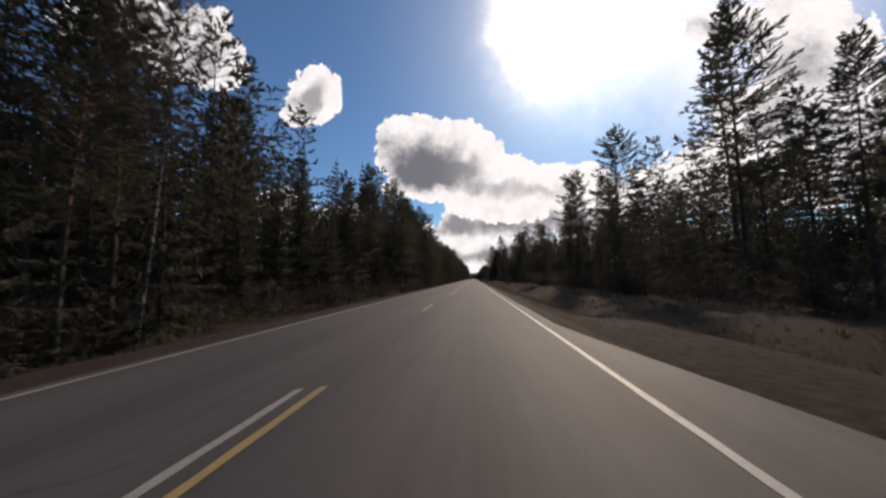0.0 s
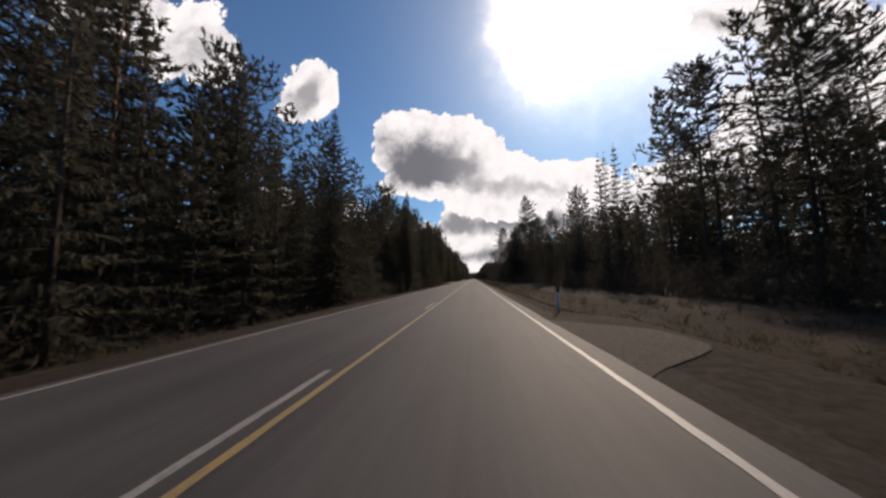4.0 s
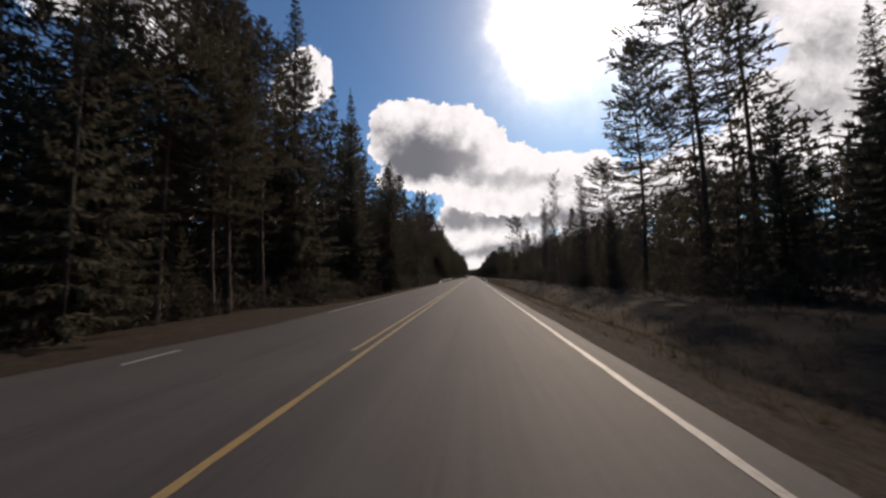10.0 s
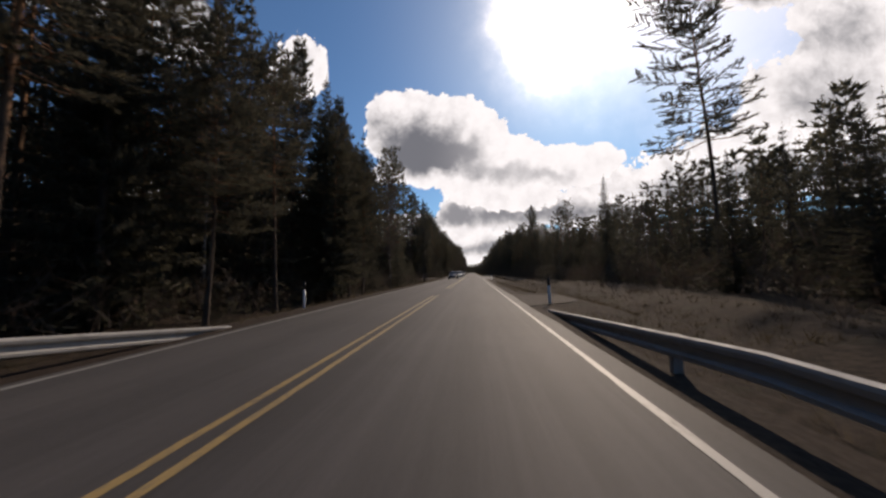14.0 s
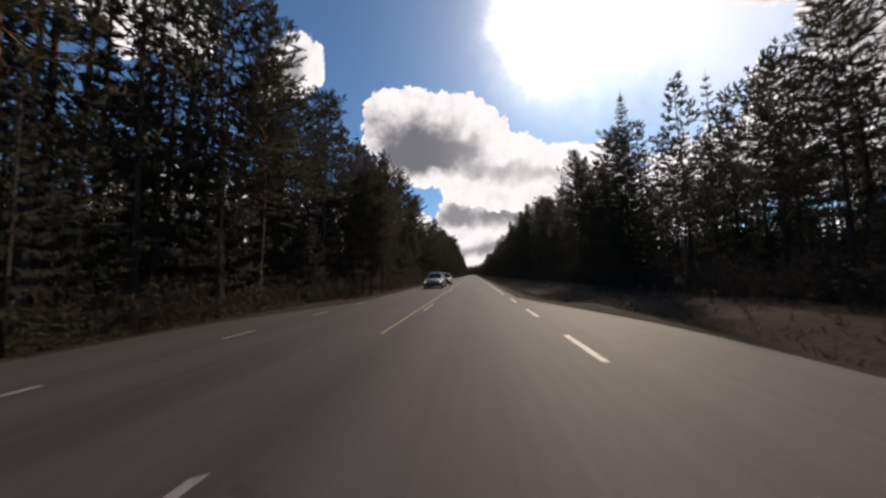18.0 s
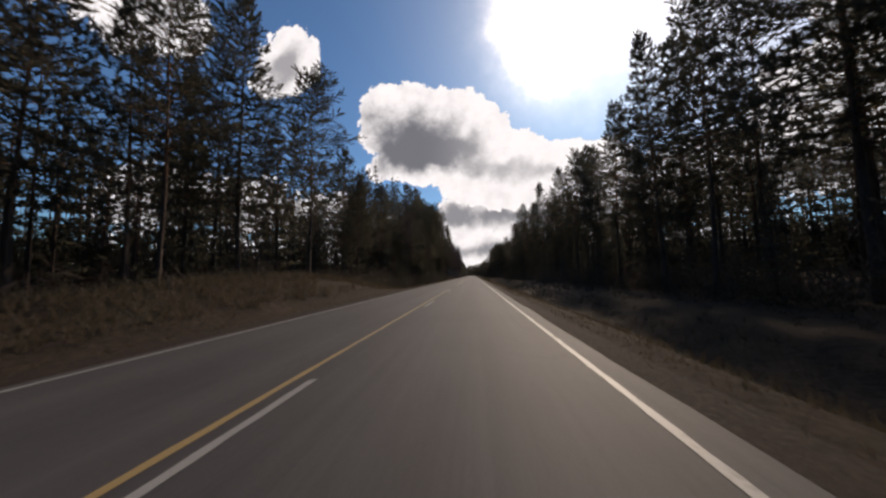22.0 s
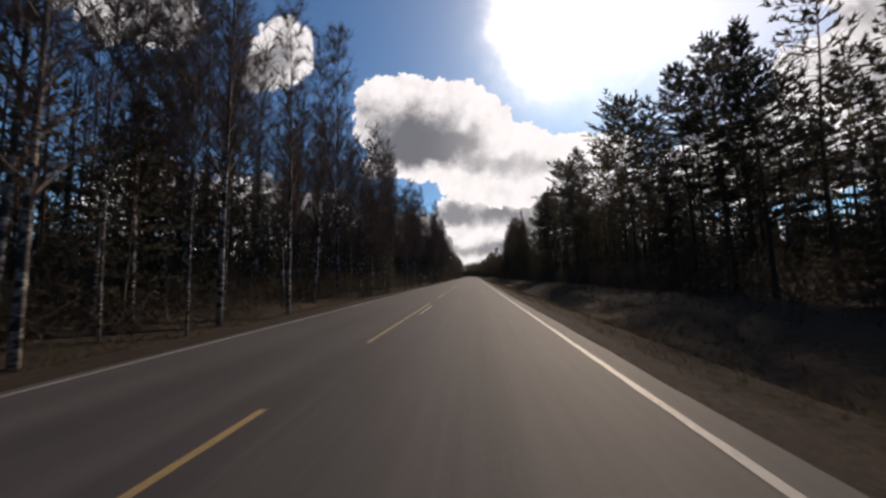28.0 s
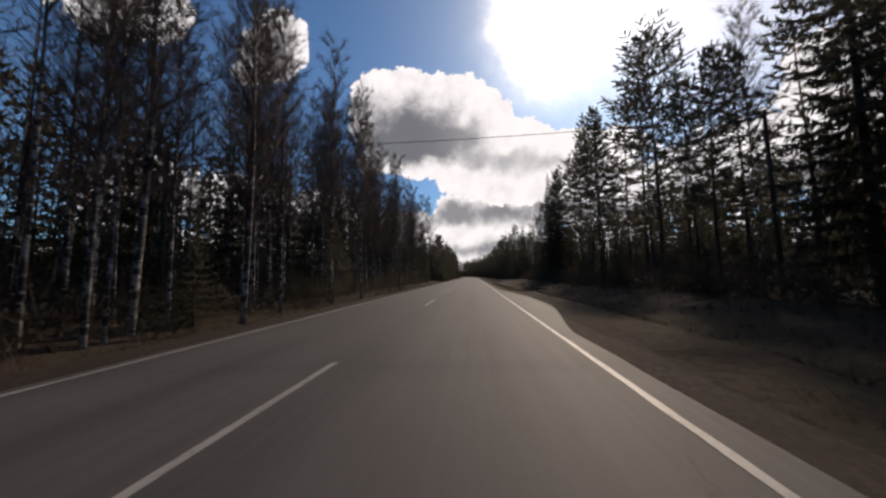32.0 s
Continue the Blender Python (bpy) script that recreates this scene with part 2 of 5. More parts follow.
def make_cloud(name, puffs, cores, spread, grain, shade, white, grey):
    """A cloud bank on a far backdrop: heaps with knobbly white rims, grey through their thick cores."""
    mat, n = material(name)
    p = object_coords(n)
    fray = n.vec("SUBTRACT", n.noise(p, grain, 9.0, 0.6, 1), (0.5, 0.5, 0.5))
    q = n.vec("ADD", p, n.vec("MULTIPLY", fray, (spread, 0.0, spread)))

    def heaps(place, lumps):
        total = None
        for x, z, rx, rz in lumps:
            d = n.vec("MULTIPLY", n.vec("SUBTRACT", place, (x, 0.0, z)), (0.85 / rx, 0.0, 0.85 / rz))
            heap = n.math("POWER", n.math("SUBTRACT", 1.0, n.math("MINIMUM", n.vec("DOT_PRODUCT", d, d, out=1), 1.0)), 2.0)
            total = heap if total is None else n.math("ADD", total, heap)
        return total

    depth = heaps(q, puffs)
    rough = n.math("SUBTRACT", n.noise(q, grain * 3.0, 10.0, 0.66), 0.5)
    knobs = None
    for size, weight in ((0.0062, 0.30), (0.0145, 0.22), (0.034, 0.13), (0.075, 0.06)):
        cell = n.add("ShaderNodeTexVoronoi")
        cell.feature = "SMOOTH_F1"
        n.put(cell.inputs["Vector"], n.vec("ADD", n.vec("MULTIPLY", q, (1.0, 0.0, 1.0)), n.vec("MULTIPLY", fray, (70.0, 0.0, 70.0))))
        cell.inputs["Scale"].default_value = size
        knob = n.math("MULTIPLY", n.math("SUBTRACT", 0.42, cell.outputs["Distance"]), weight * 1.6)
        knobs = knob if knobs is None else n.math("ADD", knobs, knob)
    edge = n.math("MULTIPLY", n.math("ADD", knobs, n.math("MULTIPLY", rough, 0.34)), n.ramp(depth, 0.0, 0.22))
    cover = n.ramp(n.math("ADD", depth, n.math("MULTIPLY", edge, 1.5)), 0.17, 0.27)
    # how much cloud the light has come through
    along = n.add("ShaderNodeSeparateXYZ")
    n.put(along.inputs[0], q)
    away = n.ramp(along.outputs[0], shade[0], shade[1], shade[2], shade[3])
    rolls = n.math("SUBTRACT", n.noise(q, grain * 1.25, 6.0, 0.55), 0.5)
    warped = n.vec("ADD", q, n.vec("MULTIPLY", n.vec("SUBTRACT", n.noise(p, grain * 1.6, 6.0, 0.55, 1), (0.5, 0.5, 0.5)), (spread * 2.6, 0.0, spread * 2.2)))
    body = n.math("ADD", heaps(warped, cores), n.math("ADD", n.math("MULTIPLY", rolls, 1.5), n.math("ADD", n.math("MULTIPLY", knobs, -0.9), n.math("MULTIPLY", rough, 0.5))))
    thick = n.math("MULTIPLY", n.math("MULTIPLY", n.ramp(body, -0.25, 1.5), n.ramp(depth, 0.10, 0.5)), away)
    glow = n.add("ShaderNodeEmission")
    n.put(glow.inputs[0], n.mix(thick, white, grey))
    glow.inputs[1].default_value = 1.0
    empty = n.add("ShaderNodeBsdfTransparent")
    both = n.add("ShaderNodeMixShader")
    n.put(both.inputs[0], cover)
    n.put(both.inputs[1], empty.outputs[0])
    n.put(both.inputs[2], glow.outputs[0])
    finish(n, both.outputs[0])
    return mat


CLOUD_WHITE, CLOUD_GREY = rgb(0.70, 0.80, 0.95), rgb(0.12, 0.147, 0.198)
CUMULUS = make_cloud("cumulus", (
    (-671, 1487, 293, 224), (-388, 1445, 268, 221), (-68, 1412, 225, 198), (147, 1240, 220, 204), (-648, 1219, 319, 311), (-287, 1147, 375, 306),
    (84, 1003, 354, 265), (427, 1021, 232, 199), (-810, 1345, 148, 254), (599, 870, 271, 196), (306, 825, 338, 226), (8, 746, 237, 123),
    (501, 676, 306, 209), (254, 641, 267, 149), (923, 815, 255, 166), (-763, 896, 175, 108), (-482, 939, 284, 136), (755, 926, 259, 186), (1080, 921, 232, 166), (-64, 655, 183, 113), (-378, 871, 282, 145), (-131, 767, 207, 124)),
    ((-620, 1210, 430, 330), (-300, 1120, 470, 290), (-60, 1010, 360, 180), (-560, 980, 340, 160), (430, 830, 260, 110), (140, 850, 220, 100), (700, 790, 220, 90)),
    110.0, 0.0034, (-420, 500, 1.0, 0.6), CLOUD_WHITE, CLOUD_GREY)
SIDE_CLOUDS = make_cloud("side_clouds", (
    (-1600, 2010, 330, 370), (-1730, 1810, 300, 260), (-1510, 1850, 230, 240), (-3000, 2660, 540, 500), (-2720, 2420, 340, 380), (-2560, 2330, 260, 280), (-3250, 2450, 300, 320), (-3550, 2800, 430, 370), (-4054, 3151, 974, 385),
    (2593, 1456, 445, 333), (3014, 1564, 471, 521), (2362, 1213, 247, 260), (2960, 1056, 389, 275), (3063, 2038, 515, 289),
    (2420, 2330, 480, 240), (3080, 2250, 480, 560), (3460, 1739, 381, 700)),
    ((-1700, 1820, 260, 240), (-1600, 1960, 180, 220), (-2900, 2480, 480, 340), (-4054, 3080, 800, 280), (2900, 1330, 520, 300), (3000, 1850, 420, 300), (2400, 2300, 420, 160)), 150.0, 0.0028, (-2000, 2000, 0.75, 0.9), CLOUD_WHITE, CLOUD_GREY)
LOW_CLOUDS = make_cloud("low_clouds", (
    (113, 852, 454, 227), (-260, 867, 254, 199), (514, 791, 402, 270), (1091, 864, 489, 297), (1750, 799, 607, 328), (174, 453, 506, 89), (-1027, 682, 687, 201), (683, 510, 425, 103),
    (-154, 590, 405, 180), (0, 60, 15000, 680),
    (-2000, 860, 700, 380), (-3200, 1050, 900, 500), (-4700, 1250, 1200, 650), (1750, 1120, 480, 330), (2500, 1100, 760, 480), (3300, 1300, 900, 620), (4300, 1500, 1100, 760), (5600, 1500, 1500, 900)),
    ((0, 790, 640, 210), (600, 740, 520, 190), (-300, 780, 340, 170), (1200, 780, 500, 220), (1800, 740, 500, 200), (-1000, 640, 500, 130), (700, 420, 700, 120), (300, 320, 2600, 120), (-2200, 760, 600, 220), (-3400, 900, 800, 300), (-4800, 1050, 1100, 380), (2700, 980, 700, 260), (3700, 1150, 900, 330), (5000, 1200, 1200, 420)), 110.0, 0.0026, (-1000, 2500, 0.85, 1.0), CLOUD_WHITE, CLOUD_GREY)


# ---- mesh helpers ----
class Build:
    """Collects vertices, faces and material slots of one mesh."""

    def __init__(self):
        self.v, self.f, self.m = [], [], []

    def face(self, points, slot=0):
        k = len(self.v)
        self.v.extend(points)
        self.f.append(tuple(range(k, k + len(points))))
        self.m.append(slot)

    def tube(self, path, sides=6, slot=0, cap=True):
        """path: (point, radius) from start to end."""
        k = len(self.v)
        for i, (c, r) in enumerate(path):
            a = path[max(i - 1, 0)][0]
            b = path[min(i + 1, len(path) - 1)][0]
            d = (b - a).normalized()
            u = d.orthogonal().normalized() if abs(d.z) < 0.95 else Vector((1, 0, 0))
            w = d.cross(u).normalized()
            u = w.cross(d)
            for s in range(sides):
                t = 2 * math.pi * s / sides
                self.v.append(c + (u * math.cos(t) + w * math.sin(t)) * r)
        for i in range(len(path) - 1):
            for s in range(sides):
                a, b = k + i * sides + s, k + i * sides + (s + 1) % sides
                self.f.append((a, b, b + sides, a + sides))
                self.m.append(slot)
        if cap:
            self.f.append(tuple(k + s for s in reversed(range(sides))))
            self.f.append(tuple(k + (len(path) - 1) * sides + s for s in range(sides)))
            self.m += [slot, slot]

    def blade(self, p, d, length, width, slot=0):
        """A thin pointed needle tuft or leaf."""
        side = d.cross(Vector((random.uniform(-1, 1), random.uniform(-1, 1), random.uniform(-1, 1))))
        side = side.normalized() * width * 0.5 if side.length > 1e-4 else Vector((width * 0.5, 0, 0))
        k = len(self.v)
        self.v += [p - side, p + side, p + d * length]
        self.f.append((k, k + 1, k + 2))
        self.m.append(slot)

    def box(self, lo, hi, slot=0, bevel=0.0):
        x0, y0, z0 = lo
        x1, y1, z1 = hi
        b = bevel
        k = len(self.v)
        if b <= 0:
            self.v += [Vector(p) for p in ((x0, y0, z0), (x1, y0, z0), (x1, y1, z0), (x0, y1, z0), (x0, y0, z1), (x1, y0, z1), (x1, y1, z1), (x0, y1, z1))]
            quads = ((0, 3, 2, 1), (4, 5, 6, 7), (0, 1, 5, 4), (1, 2, 6, 5), (2, 3, 7, 6), (3, 0, 4, 7))
            for q in quads:
                self.f.append(tuple(k + i for i in q))
                self.m.append(slot)
            return
        bm = bmesh.new()
        bmesh.ops.create_cube(bm, size=1.0)
        for v in bm.verts:
            v.co = Vector(((x0 + x1) / 2 + v.co.x * (x1 - x0), (y0 + y1) / 2 + v.co.y * (y1 - y0), (z0 + z1) / 2 + v.co.z * (z1 - z0)))
        bmesh.ops.bevel(bm, geom=list(bm.edges), offset=b, segments=2, affect="EDGES")
        bm.verts.index_update()
        self.v += [v.co.copy() for v in bm.verts]
        for f in bm.faces:
            self.f.append(tuple(k + v.index for v in f.verts))
            self.m.append(slot)
        bm.free()

    def mesh(self, name, *mats, smooth=False):
        me = bpy.data.meshes.new(name)
        me.from_pydata(self.v, [], self.f)
        for mat in mats:
            me.materials.append(mat)
        if len(mats) > 1:
            me.polygons.foreach_set("material_index", self.m)
        if smooth:
            me.polygons.foreach_set("use_smooth", [True] * len(me.polygons))
        me.update()
        return me


def part(name, build, mat, parent, label="", smooth=False):
    ob = new(name, build.mesh(name, mat, smooth=smooth))
    ob.parent = parent
    if label:
        tagged(ob, label)
    return ob


def empty(name, m, label, category, group=""):
    ob = new(name)
    ob.empty_display_size = 0.2
    ob.matrix_world = m
    return tagged(ob, label, category, group)


# ---- the lie of the land ----
def bend(y):
    """The road runs straight, and then swings away to the left in the distance."""
    return 0.0 if y < 840 else -((y - 840) ** 2) / 1000.0


def mound(x, y):
    """An overgrown spoil bank beside the left ditch."""
    a = max(0.0, 1.0 - ((y - 472.0) / 17.0) ** 2) * max(0.0, 1.0 - ((x + 9.5) / 2.7) ** 2)
    b = max(0.0, 1.0 - ((y - 358.6) / 2.2) ** 2) * max(0.0, 1.0 - ((x + 8.2) / 1.5) ** 2)
    return 1.9 * a + 0.45 * b


def land(x, y):
    """Height of the ground."""
    e = abs(x + 1.79)
    if e < 4.75:
        z = -0.03
    elif e < 7.0:
        z = -0.03 - 0.62 * (0.5 - 0.5 * math.cos(math.pi * (e - 4.75) / 2.25))
    elif e < 10.5:
        z = -0.65 + 0.55 * (0.5 - 0.5 * math.cos(math.pi * (e - 7.0) / 3.5))
    else:
        z = -0.10 + 0.012 * (e - 10.5) if e < 22 else 0.04 + (0.24 if x < 0 and y < 425 else 0.09) * min(e - 22.0, 80.0)
    if e > 4.9:
        amp = min(1.0, (e - 4.9) / 9.0)
        z += amp * (0.16 * noise.noise((x * 0.35, y * 0.35, 0.0)) + 0.30 * noise.noise((x * 0.06, y * 0.06, 7.0)))
    # filled ground under the bays and side roads
    for y0, y1, x0, x1 in FILLS:
        if y0 - 3 < y < y1 + 3 and x0 - 1.5 < x < x1 + 1.5:
            k = min(1.0, max(0.0, min(y - y0 + 3, y1 + 3 - y) / 3), 1.0) * min(1.0, max(0.0, min(x - x0 + 1.5, x1 + 1.5 - x) / 1.5))
            z = z * (1 - k) + -0.03 * k
    return z + mound(x, y)


FILLS = ((178, 222, -9.6, -5), (-30, 10, 2, 5), (361.5, 370, -40, -5), (366, 390, -8.3, -5), (344, 388, 2, 5.0), (664, 684, 2, 4.6),
         (301.5, 309.5, 2, 4.9), (331.5, 339, 2, 5.0), (86.5, 94, 2, 4.6))


def sheet(name, xs, ys, height, mat, kind_label):
    b = Build()
    for y in ys:
        for x in xs:
            b.v.append((x + bend(y), y, height(x, y)))
    w = len(xs)
    for j in range(len(ys) - 1):
        for i in range(w - 1):
            k = j * w + i
            b.f.append((k, k + 1, k + 1 + w, k + w))
    b.m = [0] * len(b.f)
    ob = new(name, b.mesh(name, mat, smooth=True))
    return tagged(ob, kind_label, "ground", kind="structure")


side_steps = [4.75, 5.2, 5.7, 6.3, 7.0, 7.7, 8.5, 9.4, 10.5, 12, 14, 17, 21, 26, 34, 48, 80, 180, 600, 2500]
ground_xs = [-1.79 - e for e in reversed(side_steps)] + [-1.79 + e for e in side_steps]
ground_ys = [-400, -150, -60] + [-30 + 1.6 * i for i in range(480)] + [745 + 12 * i for i in range(35)] + [1250, 1600, 2300, 3400, 4600]
sheet("ground", ground_xs, ground_ys, land, GROUND, "brown spring forest ground with moss, litter and ditches")


def strip(name, edge_l, edge_r, ys, z, mat, parent=None):
    """A band of paving between two edge functions, with a slight crown, and a short skirt."""
    b = Build()
    cols = 7
    for y in ys:
        l, r = edge_l(y), edge_r(y)
        row = [l + (r - l) * i / (cols - 1) for i in range(cols)]
        b.v.append((l + bend(y), y, z - 0.12))
        for x in row:
            b.v.append((x + bend(y), y, z))
        b.v.append((r + bend(y), y, z - 0.12))
    w = cols + 2
    for j in range(len(ys) - 1):
        for i in range(w - 1):
            k = j * w + i
            b.f.append((k, k + 1, k + 1 + w, k + w))
    b.m = [0] * len(b.f)
    ob = new(name, b.mesh(name, mat))
    if parent:
        ob.parent = parent
    return ob


def ragged(base, amount, seed):
    return lambda y: base + amount * noise.noise((y * 0.35, seed, 0.0)) + 0.5 * amount * noise.noise((y * 1.7, seed, 4.0))


road_ys = [-60 + 1.5 * i for i in range(540)] + [760 + 8 * i for i in range(55)]
road = strip("road", ragged(-5.56, 0.06, 1.0), ragged(2.12, 0.06, 2.0), road_ys, 0.0, ASPHALT)
tagged(road, "worn grey two-lane asphalt road with yellow and white lines", "road", kind="structure")
verge_l = strip("gravel_verge", ragged(-6.45, 0.3, 3.0), lambda y: -5.4, road_ys, -0.022, SOIL)
verge_r = strip("gravel_verge", lambda y: 1.95, ragged(2.7, 0.25, 5.0), road_ys, -0.022, GRIT)
for v in (verge_l, verge_r):
    tagged(v, "narrow verge of brown grit and litter beside the asphalt", "verge", kind="structure")


def ease(a, b, y):
    k = min(1.0, max(0.0, (y - a) / (b - a)))
    return k * k * (3 - 2 * k)


def bay(name, y0, y1, taper0, taper1, near, far, mat=ASPHALT, step=1.0):
    """A lay-by that swells out from the edge of the road."""
    reach = lambda y: near + (far - near) * min(ease(y0, y0 + taper0, y), 1 - ease(y1 - taper1, y1, y))
    ys = [y0 + step * i for i in range(int((y1 - y0) / step) + 1)]
    lo, hi = (reach, lambda y: near) if far < near else (lambda y: near, reach)
    ob = strip(name, lo, hi, ys, -0.006, mat)
    return tagged(ob, "asphalt lay-by widening out beside the road", "lay-by", kind="structure")


bay("bus_bay", 173, 219, 12, 20, -5.4, -8.5)
bay("bus_bay", -30, 12, 4, 15, 1.95, 3.5)
bay("bus_bay", 339, 393, 16, 14, 1.95, 4.5)
bay("bus_bay", 367, 391, 6, 10, -5.4, -7.6)
bay("bus_bay", 664, 690, 9, 14, 1.95, 3.1)


def side_road(y, half, x0, x1, mat, label):
    b = Build()
    steps = 14
    for i in range(steps + 1):
        k = i / steps
        x = x0 + (x1 - x0) * k
        flare = 1.4 * max(0.0, 1 - k * 4.5) ** 2
        for s in (-1, 1):
            b.v.append((x, y + s * (half + flare), -0.012 if i < 3 else land(x, y) + 0.03))
    for i in range(steps):
        k = i * 2
        q = (k, k + 2, k + 3, k + 1)
        b.f.append(q if x1 > x0 else q[::-1])
    b.m = [0] * len(b.f)
    return tagged(new("side_road", b.mesh("side_road", mat)), label, "side road", kind="structure")


side_road(365.0, 3.4, -5.4, -40, ASPHALT, "asphalt side road leading off between the trees")
for y0, y1, far in ((301.8, 309.2, 4.5), (331.8, 338.8, 4.6), (87.0, 93.4, 4.2)):
    apron = bay("gravel_apron", y0, y1, 2.6, 2.6, 1.95, far, GRAVEL, 0.4)
    tagged(apron, "rounded pale gravel apron where a forest track meets the road", "apron", kind="structure")


# ---- road markings: each stroke is a piece of the road ----
def stroke_mesh(name, length, width, mat):
    """A painted stroke with uneven edges, thin enough to follow the road."""
    b = Build()
    steps = max(4, int(length / 0.3) + 1)
    for i in range(steps + 1):
        y = length * i / steps
        for s in (-0.5, 0.5):
            b.v.append((s * width + random.uniform(-0.007, 0.007), y + (random.uniform(-0.05, 0.05) if i in (0, steps) else 0.0), 0.0))
    for i in range(steps):
        k = 2 * i
        b.f.append((k, k + 1, k + 3, k + 2))
    b.m = [0] * len(b.f)
    return b.mesh(name, mat)


def stroke(name, me, x, y):
    ob = new(name, me)
    ob.parent = road
    ob.location = (x + bend(y + 1.5), y, 0.005)
    if y > 840:
        ob.rotation_euler.z = math.atan((y - 838.5) / 500.0)
    return ob


SLOT_L, SLOT_R = -2.06, -1.81
dash_white = stroke_mesh("white_dash", 3.0, 0.095, WHITE_PAINT)
dash_long = stroke_mesh("yellow_dash", 8.7, 0.09, YELLOW_PAINT)
bay_dash = stroke_mesh("white_bay_dash", 1.0, 0.11, WHITE_PAINT)
# white dashes every twelve metres; they change slots where the barrier line changes sides, and pause between double lines
for i in range(-4, 82):
    y = 0.67 + 12.0 * i
    if 214 < y < 363:
        continue
    if 598 < y < 616:
        continue
    stroke("white_dash", dash_white, SLOT_R if 363 < y < 598 else SLOT_L, y)


def solid(name, x, y0, y1, mat, width=0.09, section=12.0):
    y = y0
    while y < y1 - 0.05:
        length = min(section, y1 - y)
        stroke(name, stroke_mesh(name, length, width, mat), x, y)
        y += section


solid("yellow_line", SLOT_R, -40, 3.8, YELLOW_PAINT)
solid("yellow_line", SLOT_R, 23.0, 308.0, YELLOW_PAINT)
solid("yellow_line", SLOT_L, 213, 308.0, YELLOW_PAINT)
for slot in (SLOT_L, SLOT_R):
    solid("yellow_line", slot, 316.0, 361.3, YELLOW_PAINT)
solid("yellow_line", SLOT_L, 380.5, 484.5, YELLOW_PAINT)
for i in range(10):
    stroke("yellow_dash", dash_long, SLOT_L, 502.0 + 11.73 * i)
solid("edge_line", 1.73, -40, 340, WHITE_PAINT, 0.09)
solid("edge_line", 1.73, 393, 840, WHITE_PAINT, 0.09)
solid("edge_line", -5.33, -40, 173, WHITE_PAINT, 0.09)
solid("edge_line", -5.33, 219, 359.3, WHITE_PAINT, 0.09)
solid("edge_line", -5.33, 391, 840, WHITE_PAINT, 0.09)
for i in range(11):
    stroke("white_bay_dash", stroke_mesh("white_bay_dash", 1.9, 0.12, WHITE_PAINT) if i == 0 else bpy.data.meshes["white_bay_dash.001"], 1.75, 341.2 + 4.65 * i)
for i in range(6):
    stroke("white_bay_dash", bay_dash, -5.33, 368.6 + 3.8 * i)
for i in range(8):
    stroke("white_bay_dash", bay_dash, -5.33, 179.5 + 4.65 * i)

# ---- sky: far banks of cloud ----
for name, mat, y, box in (("cloud_bank", CUMULUS, 3000, (-1500, 2100, 500, 1950)), ("cloud_bank", SIDE_CLOUDS, 3010, (-6400, -1300, 1200, 4000)),
                          ("cloud_bank", SIDE_CLOUDS, 3010, (1900, 4600, 900, 3100)), ("cloud_bank", LOW_CLOUDS, 4600, (-9500, 9500, -60, 2500))):
    b = Build()
    x0, x1, z0, z1 = box
    b.face([(x0, 0, z0), (x1, 0, z0), (x1, 0, z1), (x0, 0, z1)])
    ob = new("backdrop", b.mesh("backdrop", mat))
    ob.location = (0, y, 0)
    tagged(ob, "far bank of white and grey cumulus cloud", "backdrop", kind="structure")


# ---- trees ----
def rand(a, b):
    return random.uniform(a, b)


def needle_twig(crown, p, d, length, count, needle, width, slot, flat=0.35):
    """A twig as a brush of needles that point forward along it."""
    for i in range(count):
        q = p + d * length * (i + rand(0.0, 1.0)) / count
        e = Vector((rand(-1, 1), rand(-1, 1), rand(-flat, 0.8)))
        e = (d * 0.75 + e * 0.75).normalized()
        crown.blade(q, e, needle * rand(0.7, 1.25), width * rand(0.75, 1.3), slot)


